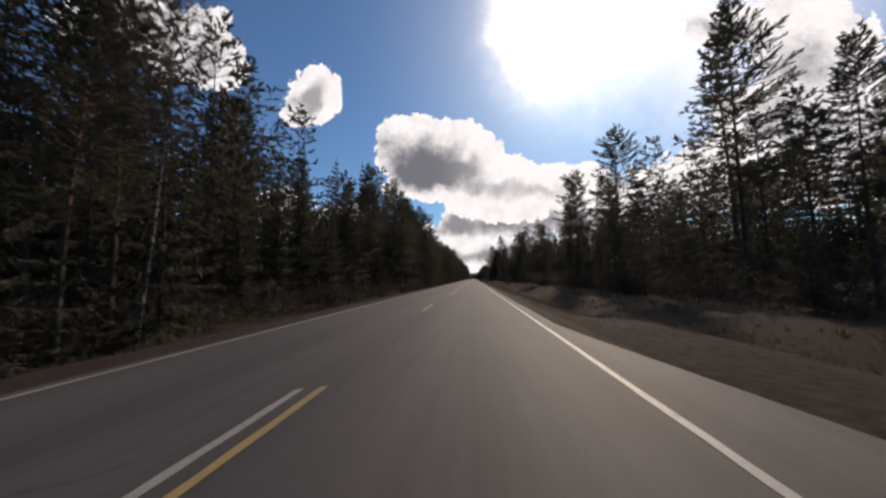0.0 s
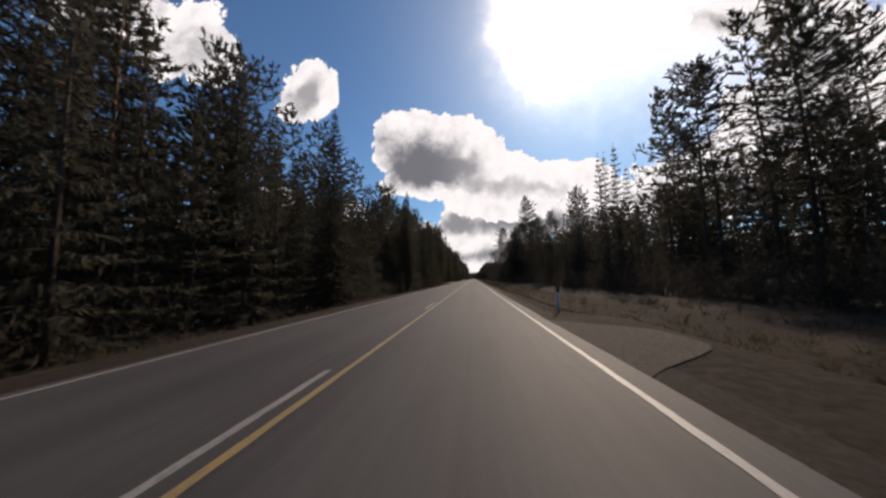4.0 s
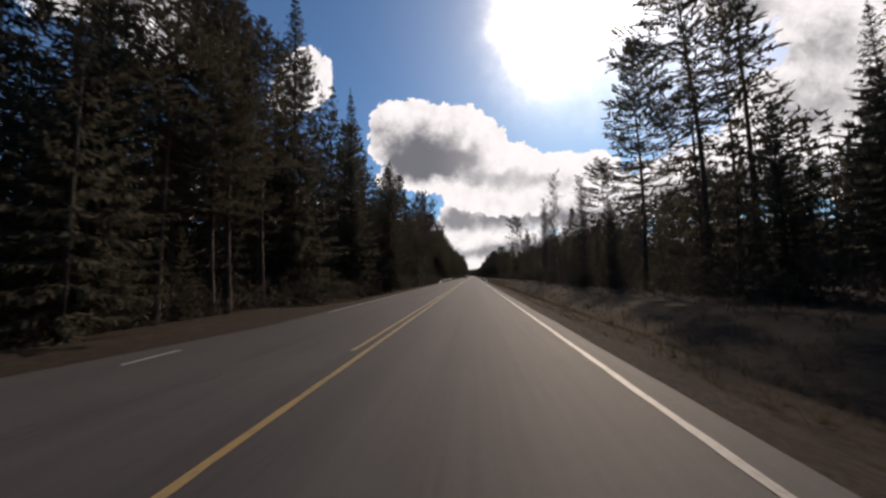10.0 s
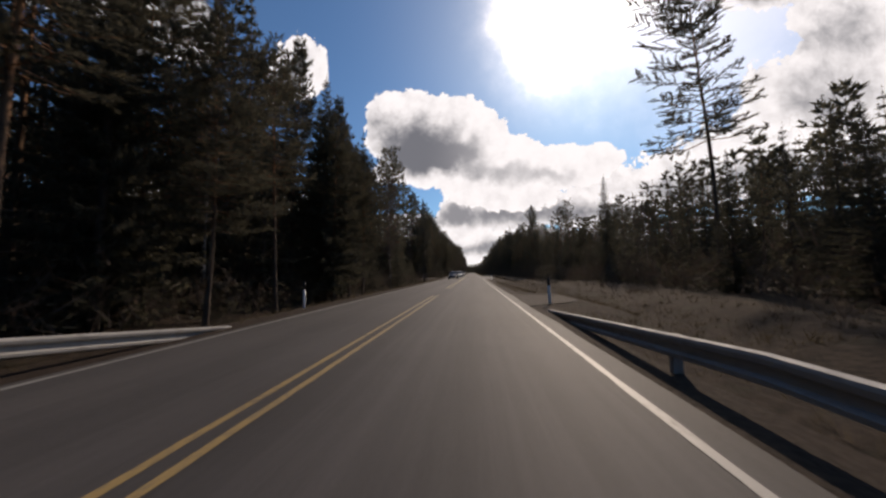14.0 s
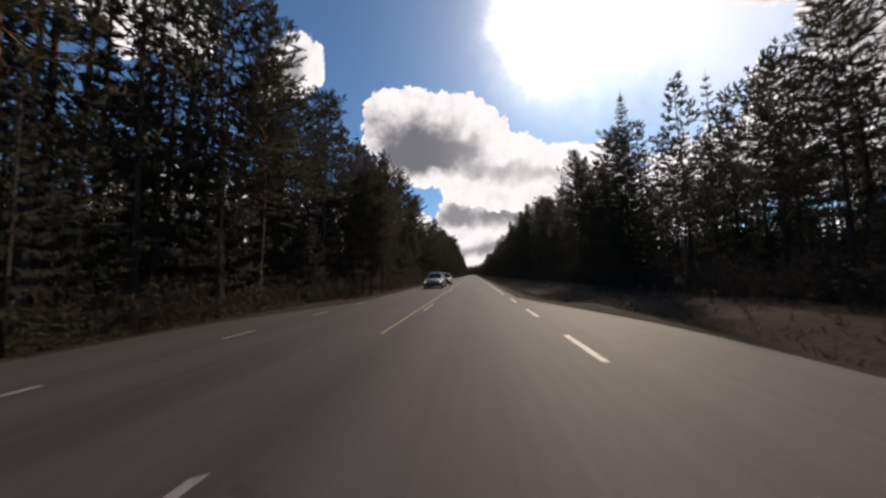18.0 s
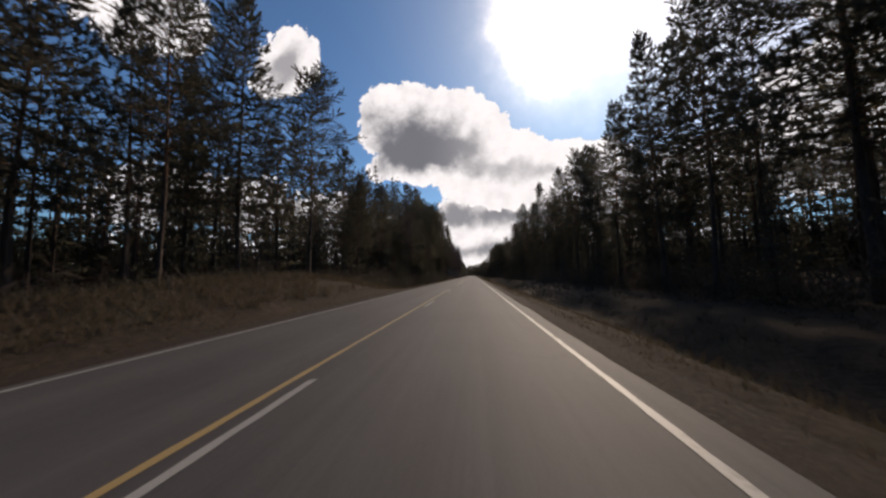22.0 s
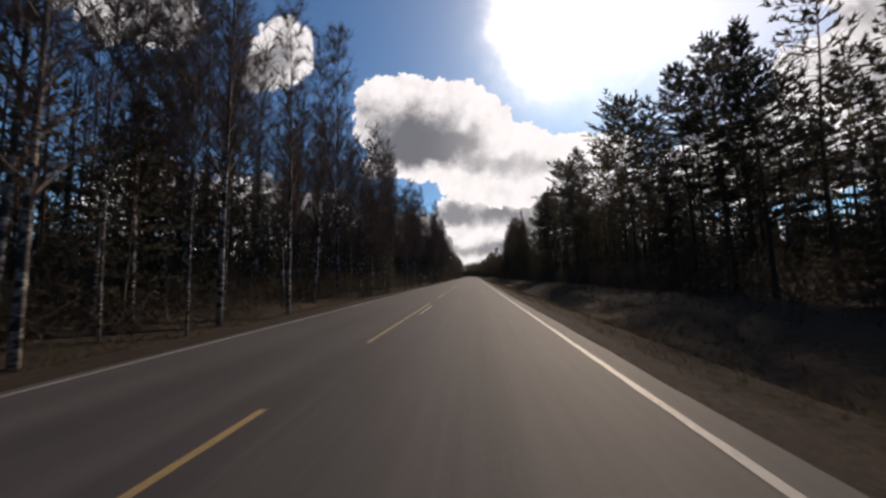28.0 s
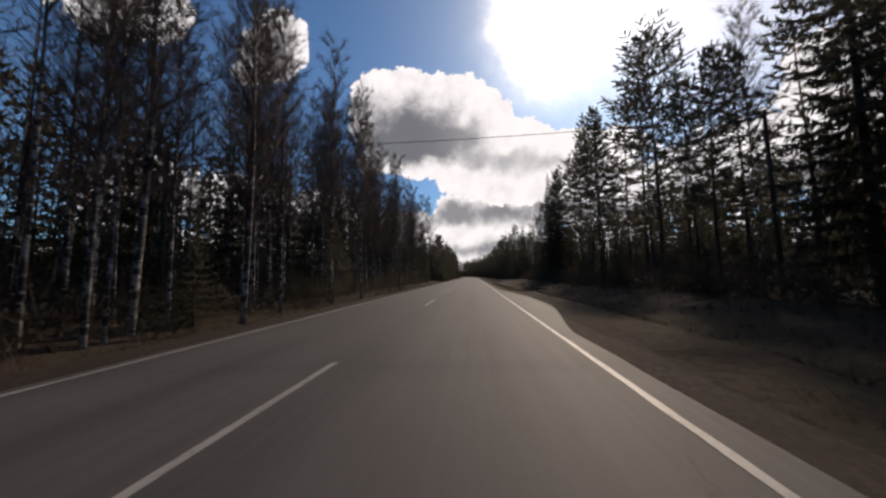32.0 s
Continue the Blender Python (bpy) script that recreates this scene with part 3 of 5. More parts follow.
def pine_mesh(seed, crown_from, dense, wide, lowpoly=0, bark=None, crown=None, at=Vector((0, 0, 0)), tall=15.0, slots=(0, 0), domed=False, rich=1.0):
    """Scots pine: a slim bare stem, boughs in loose tiers with upturned tips, needles in brushes along the twigs."""
    random.seed(seed)
    bark, crown = bark or Build(), crown or Build()
    lean = Vector((rand(-0.025, 0.025), rand(-0.025, 0.025), 0))
    curve = Vector((rand(-0.15, 0.15), rand(-0.15, 0.15), 0))
    stem = lambda k: at + Vector((0, 0, tall * k)) + lean * tall * k + curve * math.sin(k * 5.0)
    r0 = 0.0088 * tall
    steps = 4 if lowpoly else 9
    bark.tube([(stem(i / steps) - Vector((0, 0, 0.3 if i == 0 else 0)), r0 * (1.25 if i == 0 else 1.0) * (1 - 0.93 * (i / steps) ** 0.9)) for i in range(steps + 1)], 4 if lowpoly else 8, slots[0], cap=False)
    size = tall / 15.0
    k = crown_from
    turn = rand(0, 6)
    lop = rand(0, 6.28)
    gap = (0.03, 0.06, 0.095)[lowpoly]
    while k < 0.975:
        up = (k - crown_from) / (1 - crown_from)
        taper = (1 - up) ** (0.55 if domed else 0.72) * (0.62 + 0.38 * min(1.0, up / 0.22)) + 0.05
        if domed == 2:
            taper = math.sin(math.pi * (0.22 + 0.66 * up)) ** 0.8
        reach = wide * tall * 1.2 * taper
        tier = rand(0.72, 1.2)
        for j in range((6, 5, 3)[lowpoly]):
            if random.random() > dense:
                continue
            turn += 2.4 + rand(-0.5, 0.5)
            length = reach * tier * rand(0.55, 1.15) * (1 + 0.25 * math.cos(turn - lop))
            rise = -0.30 + rand(-0.14, 0.2) + 1.05 * up ** 1.3
            out = Vector((math.cos(turn), math.sin(turn), rise)).normalized()
            side = Vector((-out.y, out.x, 0)).normalized()
            a = stem(k + rand(-0.006, 0.006))
            bough = lambda s: a + out * length * s + Vector((0, 0, 0.26 * length * s * s))
            if lowpoly == 1:
                bark.tube([(a, 0.024 * size * (1.25 - up)), (bough(0.9), 0.006)], 3, slots[0], cap=False)
            elif lowpoly == 0:
                bark.tube([(a, 0.026 * size * (1.25 - up)), (bough(0.6), 0.014 * size * (1.25 - up)), (bough(1.0), 0.005)], 3, slots[0], cap=False)
            first = 0.42 - 0.34 * up
            count = max(2, int(length * (1 - first) / (0.135, 0.31, 0.8)[lowpoly] / size))
            for c in range(count):
                s = first + (1 - first) * (c + rand(0.0, 1.0)) / count
                hand = 1 if c % 2 else -1
                spread = length * (0.16 + 0.30 * (1 - s)) + 0.10 * size
                d = (out * 0.75 + side * hand * rand(0.5, 1.2) + Vector((0, 0, rand(0.0, 0.55)))).normalized()
                p = bough(s) + Vector((0, 0, rand(-0.05, 0.08)))
                needle_twig(crown, p, d, spread, int((44, 10, 4)[lowpoly] * rich), (0.155, 0.29, 0.7)[lowpoly] * size ** 0.5, (0.032, 0.105, 0.34)[lowpoly] * size ** 0.5, slots[1])
            # the brush at the tip turns up
            d = (out * 0.5 + Vector((0, 0, 0.8))).normalized()
            needle_twig(crown, bough(0.93), d, 0.3 * size, int((40, 12, 3)[lowpoly] * rich), (0.155, 0.28, 0.7)[lowpoly] * size ** 0.5, (0.032, 0.085, 0.3)[lowpoly] * size ** 0.5, slots[1])
        k += gap * rand(0.75, 1.25) * (1.15 - 0.45 * up)
    # leading shoots
    for _ in range((5, 3, 2)[lowpoly]):
        d = Vector((rand(-0.4, 0.4), rand(-0.4, 0.4), 1)).normalized()
        needle_twig(crown, stem(0.965), d, 0.045 * tall, (28, 10, 3)[lowpoly], 0.18 * size ** 0.5, (0.04, 0.09, 0.25)[lowpoly], slots[1])
    for _ in range(0 if lowpoly else 14):
        k = rand(0.15, crown_from)
        turn = rand(0, 6.28)
        d = Vector((math.cos(turn), math.sin(turn), rand(-0.5, 0.15)))
        a = stem(k)
        l = rand(0.4, 1.5)
        bark.tube([(a, 0.016), (a + d * l * 0.6, 0.009), (a + d * l + Vector((0, 0, rand(-0.2, 0.1))), 0.003)], 3, slots[0], cap=False)
    return bark, crown


def spruce_mesh(seed, crown_from, wide, lowpoly=0, bark=None, crown=None, at=Vector((0, 0, 0)), tall=15.0, slots=(0, 0)):
    """Norway spruce: a tapering spire of tiers that sag from the stem and lift at the tips, with hanging side twigs."""
    random.seed(seed)
    bark, crown = bark or Build(), crown or Build()
    lean = Vector((rand(-0.012, 0.012), rand(-0.012, 0.012), 0))
    stem = lambda k: at + Vector((0, 0, tall * k)) + lean * tall * k
    steps = 3 if lowpoly else 7
    bark.tube([(stem(i / steps) - Vector((0, 0, 0.3 if i == 0 else 0)), 0.0095 * tall * (1 - 0.97 * i / steps)) for i in range(steps + 1)], 4 if lowpoly else 8, slots[0])
    size = tall / 15.0
    k = crown_from
    turn = rand(0, 6)
    while k < 0.97:
        up = (k - crown_from) / (1 - crown_from)
        reach = wide * tall * (1 - up) ** 0.95 * (0.8 + 0.2 * min(1.0, up / 0.15)) + 0.03 * size
        tier = rand(0.78, 1.18)
        count = (7, 6, 4)[lowpoly]
        for j in range(count):
            turn += 6.283 / count + rand(-0.35, 0.35)
            length = reach * tier * rand(0.7, 1.15)
            out = Vector((math.cos(turn), math.sin(turn), 0))
            side = Vector((-out.y, out.x, 0))
            droop = 0.62 - 1.0 * up
            a = stem(k + rand(-0.006, 0.006))
            arm = lambda s: a + out * length * s + Vector((0, 0, -droop * length * s + 0.38 * length * s * s))
            if lowpoly == 1:
                bark.tube([(a, 0.016 * size), (arm(0.6), 0.005)], 3, slots[0], cap=False)
            elif lowpoly == 0:
                bark.tube([(a, 0.018 * size), (arm(0.5), 0.01 * size), (arm(0.97), 0.004)], 3, slots[0], cap=False)
            n_twig = max(2, int(length / (0.13, 0.3, 0.8)[lowpoly] / size))
            thin = (0.4 + 0.6 * (1 - up)) * size ** 0.5
            for c in range(n_twig):
                s = 0.12 + 0.88 * (c + rand(0.1, 0.9)) / n_twig
                p = arm(s)
                long = ((0.20 + 0.34 * (1 - s)) * (1.0, 1.2, 1.8)[lowpoly]) * thin
                w = (0.07, 0.15, 0.4)[lowpoly] * thin
                for sg in (-1, 1):
                    d = (out * 0.9 + side * sg * rand(0.5, 1.0) + Vector((0, 0, rand(-0.45, 0.0)))).normalized()
                    crown.blade(p, d, long * rand(0.8, 1.4), w, slots[1])
                    if lowpoly < 2:
                        q = p + d * long * rand(0.2, 0.6)
                        crown.blade(q, (d + Vector((0, 0, -rand(0.6, 1.8)))).normalized(), long * rand(0.5, 0.9), w * 0.9, slots[1])
                for _ in range((3, 2, 1)[lowpoly]):
                    d = (out * 0.3 + side * rand(-0.5, 0.5) + Vector((0, 0, -1))).normalized()
                    crown.blade(p + out * rand(-0.08, 0.08), d, long * rand(0.6, 1.2), w, slots[1])
                if not lowpoly:
                    crown.blade(p, (out + side * rand(-0.3, 0.3) + Vector((0, 0, rand(0.0, 0.4)))).normalized(), long * rand(0.6, 1.0), w, slots[1])
        k += (0.027, 0.05, 0.075)[lowpoly] * rand(0.85, 1.15) * (1.2 - 0.5 * up)
    for i in range((14, 6, 3)[lowpoly]):
        d = Vector((rand(-0.5, 0.5), rand(-0.5, 0.5), 1)).normalized()
        crown.blade(stem(rand(0.95, 1.0)), d, 0.018 * tall, (0.05, 0.08, 0.15)[lowpoly], slots[1])
    return bark, crown


def birch_mesh(seed, lowpoly=0, bark=None, crown=None, at=Vector((0, 0, 0)), tall=15.0, slots=(0, 0), bushy=1.0, girth=0.0054):
    """Leafless birch: straight slim stem, thin steep limbs and a haze of fine twigs."""
    random.seed(seed)
    bark, crown = bark or Build(), crown or Build()
    lean = Vector((rand(-0.014, 0.014), rand(-0.014, 0.014), 0))
    curve = Vector((rand(-0.18, 0.18), rand(-0.18, 0.18), 0))
    stem = lambda k: at + Vector((0, 0, tall * k)) + lean * tall * k + curve * math.sin(k * 4.0)
    steps = 4 if lowpoly else 10
    bark.tube([(stem(i / steps) - Vector((0, 0, 0.3 if i == 0 else 0)), girth * tall * (1 - 0.95 * (i / steps) ** 0.85)) for i in range(steps + 1)], 4 if lowpoly else 7, slots[0])
    turn = rand(0, 6)
    limbs = int((16 if lowpoly else 58) * bushy)
    low = 0.45 if girth < 0.004 else 0.25
    for i in range(limbs):
        k = low + (0.98 - low) * i / limbs + rand(-0.02, 0.02)
        up = (k - low) / (0.98 - low)
        turn += 2.4 + rand(-0.4, 0.4)
        length = tall * 0.165 * (1 - 0.68 * up) * rand(0.55, 1.25)
        steep = rand(1.1, 2.3)
        way = Vector((math.cos(turn), math.sin(turn), 0))
        out = (way + Vector((0, 0, steep))).normalized()
        a = stem(k)
        limb = lambda s: a + out * length * s + (way * 0.10 + Vector((0, 0, -0.05))) * length * s * s
        crown.tube([(a, 0.34 * girth * tall * (1.1 - up)), (limb(0.5), 0.19 * girth * tall * (1.1 - up)), (limb(1.0), 0.003)], 3, slots[1], cap=False)
        for j in range(5 if lowpoly else 12):
            s = rand(0.15, 1.0)
            p = limb(s)
            d = (out + Vector((rand(-0.7, 0.7), rand(-0.7, 0.7), rand(-0.1, 0.6)))).normalized()
            l = length * rand(0.2, 0.42)
            crown.blade(p, d, l, 0.019 if not lowpoly else 0.036, slots[1])
            for _ in range(3 if lowpoly else 7):
                q = p + d * l * rand(0.2, 0.95)
                e = (d + Vector((rand(-0.7, 0.7), rand(-0.7, 0.7), rand(-0.7, 0.5)))).normalized()
                crown.blade(q, e, rand(0.25, 0.62), 0.012 if not lowpoly else 0.028, slots[1])
    return bark, crown


KINDS = {}
PLANTED = []


def variants(kind, makers, bark_mat, crown_mat, label, category):
    meshes = []
    for make in makers:
        bark, crown = make()
        meshes.append((bark.mesh(kind + "_trunk", bark_mat, smooth=True), crown.mesh(kind + "_crown", crown_mat)))
    KINDS[kind] = [meshes, [None] * len(meshes), label, category, 0]


variants("pine", [lambda i=i: pine_mesh(100 + i, (0.36, 0.46, 0.3, 0.5, 0.25, 0.4, 0.46)[i], (0.9, 0.85, 0.95, 0.85, 0.95, 0.85, 0.68)[i], (0.155, 0.16, 0.15, 0.165, 0.14, 0.165, 0.15)[i], domed=(0, 1, 0, 1, 0, 0, 2)[i]) for i in range(7)],
         PINE_BARK, PINE_NEEDLES, "tall Scots pine with a reddish stem and dark clumped crown", "pine tree")
variants("spruce", [lambda i=i: spruce_mesh(200 + i, (0.05, 0.1, 0.08, 0.15)[i], (0.17, 0.15, 0.2, 0.16)[i]) for i in range(4)],
         SPRUCE_BARK, SPRUCE_NEEDLES, "dark Norway spruce with drooping tiers of branches", "spruce tree")
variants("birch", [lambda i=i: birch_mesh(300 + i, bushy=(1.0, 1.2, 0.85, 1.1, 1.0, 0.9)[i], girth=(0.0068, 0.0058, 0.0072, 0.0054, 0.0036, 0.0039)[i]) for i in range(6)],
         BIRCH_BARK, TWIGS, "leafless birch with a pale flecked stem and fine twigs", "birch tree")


variants("young_spruce", [lambda i=i: spruce_mesh(400 + i, 0.03, (0.24, 0.3, 0.2)[i], 1, tall=15.0) for i in range(3)],
         SPRUCE_BARK, SPRUCE_NEEDLES, "young dark spruce at the edge of the forest", "spruce tree")
variants("young_pine", [lambda i=i: pine_mesh(420 + i, 0.12, 0.95, (0.2, 0.24, 0.18)[i], 1, tall=9.0) for i in range(3)],
         PINE_BARK, PINE_NEEDLES, "young bushy pine at the edge of the forest", "pine tree")


def plant(kind, x, y, tall, pick=None):
    meshes, firsts, label, category, count = KINDS[kind]
    i = count % (len(meshes) - (kind == "pine")) if pick is None else pick
    KINDS[kind][4] += 1
    PLANTED.append((x, y, tall))
    rng = random.Random(int(x * 37 + y * 101))
    s = tall / (9.0 if kind == "young_pine" else 15.0)
    m = pose(x + bend(y), y, land(x, y) - 0.05, 0, 0, rng.uniform(0, 360))
    if firsts[i] is None:
        ob = empty(category.replace(" ", "_"), m @ Matrix.Diagonal((s, s, s, 1)), label, category, kind + " trees along the road")
        for name, me in zip(("trunk", "crown"), meshes[i]):
            child = new(name, me)
            child.parent = ob
        firsts[i] = (ob, s)
        return ob
    first, s0 = firsts[i]
    k = s / s0
    return copy_thing(first, m @ Matrix.Diagonal((k, k, k, 1)))


plant("pine", -9.7, 6.6, 9.5)
plant("pine", -11.4, 9.0, 12.3)
plant("spruce", -11.3, 14.3, 8.2)
plant("spruce", -11.8, 20.5, 11.6)
plant("pine", -11.5, 27.2, 7.7)
plant("pine", -10.4, 29.8, 11.1)
plant("pine", -11.8, 35.7, 15.1)
plant("pine", -9.4, 42.1, 14.0)
plant("pine", -9.5, 47.1, 14.1)
plant("pine", -10.1, 53.1, 13.4)
plant("pine", -9.8, 57.3, 15.3)
plant("pine", -9.4, 59.8, 14.4)
plant("spruce", -9.3, 63.6, 12.1)
plant("spruce", -10.0, 75.1, 13.1)
plant("pine", -10.5, 79.6, 13.9)
plant("spruce", -11.5, 85.4, 14.3)
plant("spruce", -11.8, 97.9, 14.4)
plant("spruce", -9.1, 103.1, 13.7)
plant("spruce", -9.3, 126.9, 14.7)
plant("spruce", -10.3, 135.6, 13.2)
plant("spruce", -11.1, 139.0, 11.9)
plant("spruce", -10.3, 147.9, 15.0)
plant("spruce", -9.4, 152.9, 13.0)
plant("pine", -10.8, 158.7, 14.4)
plant("spruce", -10.2, 162.1, 12.9)
plant("spruce", -10.7, 166.6, 14.8)
plant("spruce", -11.6, 173.4, 18.1)
plant("pine", -11.0, 178.2, 14.5)
plant("pine", -12.0, 183.6, 18.7)
plant("spruce", -11.1, 187.2, 18.5)
plant("spruce", -11.2, 195.3, 16.4)
plant("spruce", -8.9, 199.0, 12.9)
plant("spruce", -11.5, 205.3, 17.0)
plant("spruce", -10.8, 211.8, 15.4)
plant("pine", -9.7, 219.5, 13.4)
plant("pine", -11.0, 223.4, 15.5)
plant("spruce", -12.0, 228.0, 22.3)
plant("spruce", -11.1, 236.0, 19.7)
plant("spruce", -9.2, 242.3, 15.6)
plant("pine", -10.3, 246.7, 15.9)
plant("pine", -11.8, 252.2, 14.1)
plant("pine", -11.9, 260.1, 18.7)
plant("pine", -10.1, 265.5, 17.7)
plant("pine", -11.0, 271.5, 16.0)
plant("pine", -9.9, 277.6, 7.5)
plant("pine", -12.0, 283.8, 15.6)
plant("pine", -11.5, 287.6, 17.9)
plant("pine", -10.6, 290.1, 17.9)
plant("pine", -9.2, 295.9, 13.7)
plant("pine", -9.0, 300.7, 11.9)
plant("pine", -9.0, 304.6, 12.6)
plant("pine", -12.0, 310.8, 18.0)
plant("pine", -9.0, 316.1, 12.1)
plant("birch", -9.6, 327.5, 13.2)
plant("spruce", -9.7, 354.0, 17.1)
plant("pine", -9.1, 358.0, 5.3)
plant("birch", -11.2, 361.9, 9.8)
plant("birch", -11.5, 363.8, 11.5)
plant("birch", -11.7, 367.4, 14.0)
plant("pine", -11.0, 379.0, 18.1)
plant("pine", -11.6, 389.7, 17.7)
plant("pine", -12.1, 398.2, 17.1)
plant("pine", -9.0, 404.2, 11.4)
plant("pine", -10.7, 409.4, 16.1)
plant("pine", -11.4, 416.3, 15.4)
plant("pine", -11.9, 424.8, 19.1)
plant("pine", -11.6, 430.2, 16.7)
plant("pine", -12.0, 437.4, 17.3)
plant("pine", -11.7, 447.6, 13.9)
plant("pine", -10.4, 451.0, 14.4)
plant("pine", -10.8, 461.3, 16.3)
plant("pine", -11.3, 466.3, 12.2)
plant("pine", -12.0, 471.3, 17.0)
plant("pine", -10.8, 476.0, 14.4)
plant("pine", -10.5, 484.3, 10.2)
plant("pine", -12.0, 488.6, 12.7)
plant("pine", -11.3, 494.9, 13.1)
plant("pine", -11.9, 503.7, 9.4)
plant("pine", -10.3, 508.8, 12.2)
plant("pine", -10.8, 516.4, 15.4)
plant("pine", -9.2, 522.6, 15.7)
plant("pine", -9.7, 533.7, 17.2)
plant("pine", -10.5, 539.5, 20.7)
plant("pine", -11.8, 550.1, 23.0)
plant("pine", -9.6, 556.7, 18.8)
plant("pine", -11.4, 560.9, 22.7)
plant("pine", -9.3, 567.0, 19.7)
plant("birch", -10.4, 586.1, 11.3)
plant("birch", -9.5, 587.9, 12.7)
plant("birch", -9.1, 593.0, 16.5)
plant("birch", -11.0, 603.0, 23.5)
plant("birch", -9.1, 605.9, 10.7)
plant("birch", -9.0, 609.7, 13.6)
plant("birch", -10.0, 614.3, 17.7)
plant("birch", -13.5, 631.0, 20.0)
plant("birch", -12.0, 630.6, 15.1)
plant("birch", -11.6, 649.4, 13.7)
plant("birch", -9.0, 652.9, 20.0)
plant("birch", -11.9, 655.5, 18.7)
plant("birch", -9.2, 658.0, 19.2)
plant("birch", -12.1, 668.7, 12.9)
plant("birch", -9.0, 670.7, 18.8)
plant("birch", -10.1, 674.9, 17.5)
plant("birch", -10.3, 681.2, 20.2)
plant("birch", -9.7, 685.9, 19.0)
plant("birch", -9.1, 696.3, 16.6)
plant("birch", -11.4, 728.5, 12.0)
plant("pine", 14.5, 12.9, 10.4)
plant("pine", 14.9, 18.8, 17.2)
plant("pine", 11.9, 26.5, 13.8)
plant("pine", 14.0, 34.6, 12.0)
plant("pine", 12.5, 38.2, 13.3)
plant("pine", 13.0, 41.2, 13.2)
plant("pine", 14.4, 48.9, 12.3)
plant("pine", 12.0, 53.0, 9.9)
plant("pine", 12.0, 55.9, 10.7)
plant("birch", 14.7, 62.3, 11.0)
plant("birch", 13.1, 69.5, 10.9)
plant("birch", 12.2, 73.1, 8.6)
plant("spruce", 11.9, 77.1, 6.9)
plant("birch", 13.1, 81.1, 8.4)
plant("spruce", 13.6, 86.0, 9.2)
plant("spruce", 13.8, 91.9, 14.1)
plant("pine", 14.4, 98.0, 14.9)
plant("pine", 14.5, 104.2, 15.1)
plant("pine", 12.2, 136.1, 8.3)
plant("pine", 13.5, 139.0, 12.5)
plant("birch", 12.3, 143.2, 12.0)
plant("pine", 12.6, 149.2, 10.9)
plant("birch", 14.6, 158.6, 12.6)
plant("pine", 13.5, 165.2, 15.4)
plant("pine", 14.7, 172.0, 24.0)
plant("spruce", 14.7, 177.9, 10.8)
plant("spruce", 12.9, 180.6, 14.0)
plant("birch", 12.4, 184.7, 16.7)
plant("pine", 14.6, 192.6, 16.7)
plant("spruce", 13.6, 199.2, 11.3)
plant("pine", 13.0, 201.7, 14.3)
plant("pine", 13.5, 204.2, 15.4)
plant("pine", 14.8, 211.1, 13.2)
plant("spruce", 12.6, 214.8, 9.5)
plant("spruce", 14.2, 219.3, 10.6)
plant("spruce", 13.6, 222.7, 9.2)
plant("pine", 14.5, 228.8, 24.0)
plant("pine", 12.9, 232.9, 19.9)
plant("spruce", 13.9, 240.7, 9.5)
plant("pine", 15.1, 244.2, 13.9)
plant("birch", 13.0, 245.9, 13.0)
plant("birch", 14.4, 250.0, 12.3)
plant("pine", 13.9, 253.3, 10.6)
plant("birch", 12.7, 256.1, 16.4)
plant("birch", 12.9, 260.3, 9.9)
plant("birch", 12.9, 263.6, 13.9)
plant("birch", 13.4, 268.4, 10.7)
plant("birch", 14.8, 272.9, 13.9)
plant("birch", 14.4, 282.3, 10.6)
plant("birch", 13.3, 285.9, 12.1)
plant("pine", 13.9, 290.3, 11.6)
plant("spruce", 12.5, 301.5, 6.6)
plant("spruce", 14.5, 304.3, 7.7)
plant("spruce", 12.4, 306.8, 6.9)
plant("pine", 14.7, 310.8, 19.5, 6)
plant("spruce", 14.8, 327.0, 11.8)
plant("pine", 13.7, 340.7, 11.2)
plant("pine", 13.1, 360.4, 15.4)
plant("pine", 12.5, 364.8, 9.3)
plant("pine", 14.9, 368.8, 11.1)
plant("pine", 13.0, 375.2, 13.6)
plant("pine", 12.2, 378.4, 12.8)
plant("pine", 14.5, 387.3, 12.2)
plant("pine", 14.9, 390.4, 12.3)
plant("spruce", 12.9, 401.3, 16.8)
plant("pine", 14.5, 405.6, 15.2)
plant("pine", 13.7, 408.5, 12.8)
plant("pine", 13.5, 411.4, 14.6)
plant("pine", 13.8, 415.8, 17.1)
plant("pine", 14.9, 427.2, 15.7)
plant("pine", 14.1, 431.1, 14.4)
plant("pine", 14.0, 435.3, 15.9)
plant("pine", 14.3, 443.7, 16.5)
plant("pine", 13.2, 452.7, 15.9)
plant("pine", 14.9, 459.8, 19.5)
plant("pine", 13.8, 465.1, 17.1)
plant("pine", 14.6, 468.6, 19.6)
plant("pine", 12.6, 473.5, 16.3)
plant("pine", 12.9, 478.1, 18.4)
plant("pine", 12.9, 484.5, 16.6)
plant("pine", 14.5, 493.4, 15.6)
plant("pine", 13.2, 496.3, 16.9)
plant("pine", 12.8, 502.4, 16.7)
plant("pine", 14.9, 512.2, 14.1)
plant("pine", 13.6, 517.2, 18.9)
plant("pine", 13.9, 524.2, 16.4)
plant("pine", 12.4, 531.7, 13.3)
plant("pine", 15.0, 537.5, 11.4)
plant("pine", 13.9, 540.6, 19.9)
plant("pine", 12.5, 549.3, 16.1)
plant("spruce", 14.8, 555.7, 12.9)
plant("spruce", 15.1, 565.9, 17.9)
plant("pine", 12.2, 592.3, 12.5)
plant("pine", 12.9, 595.1, 13.7)
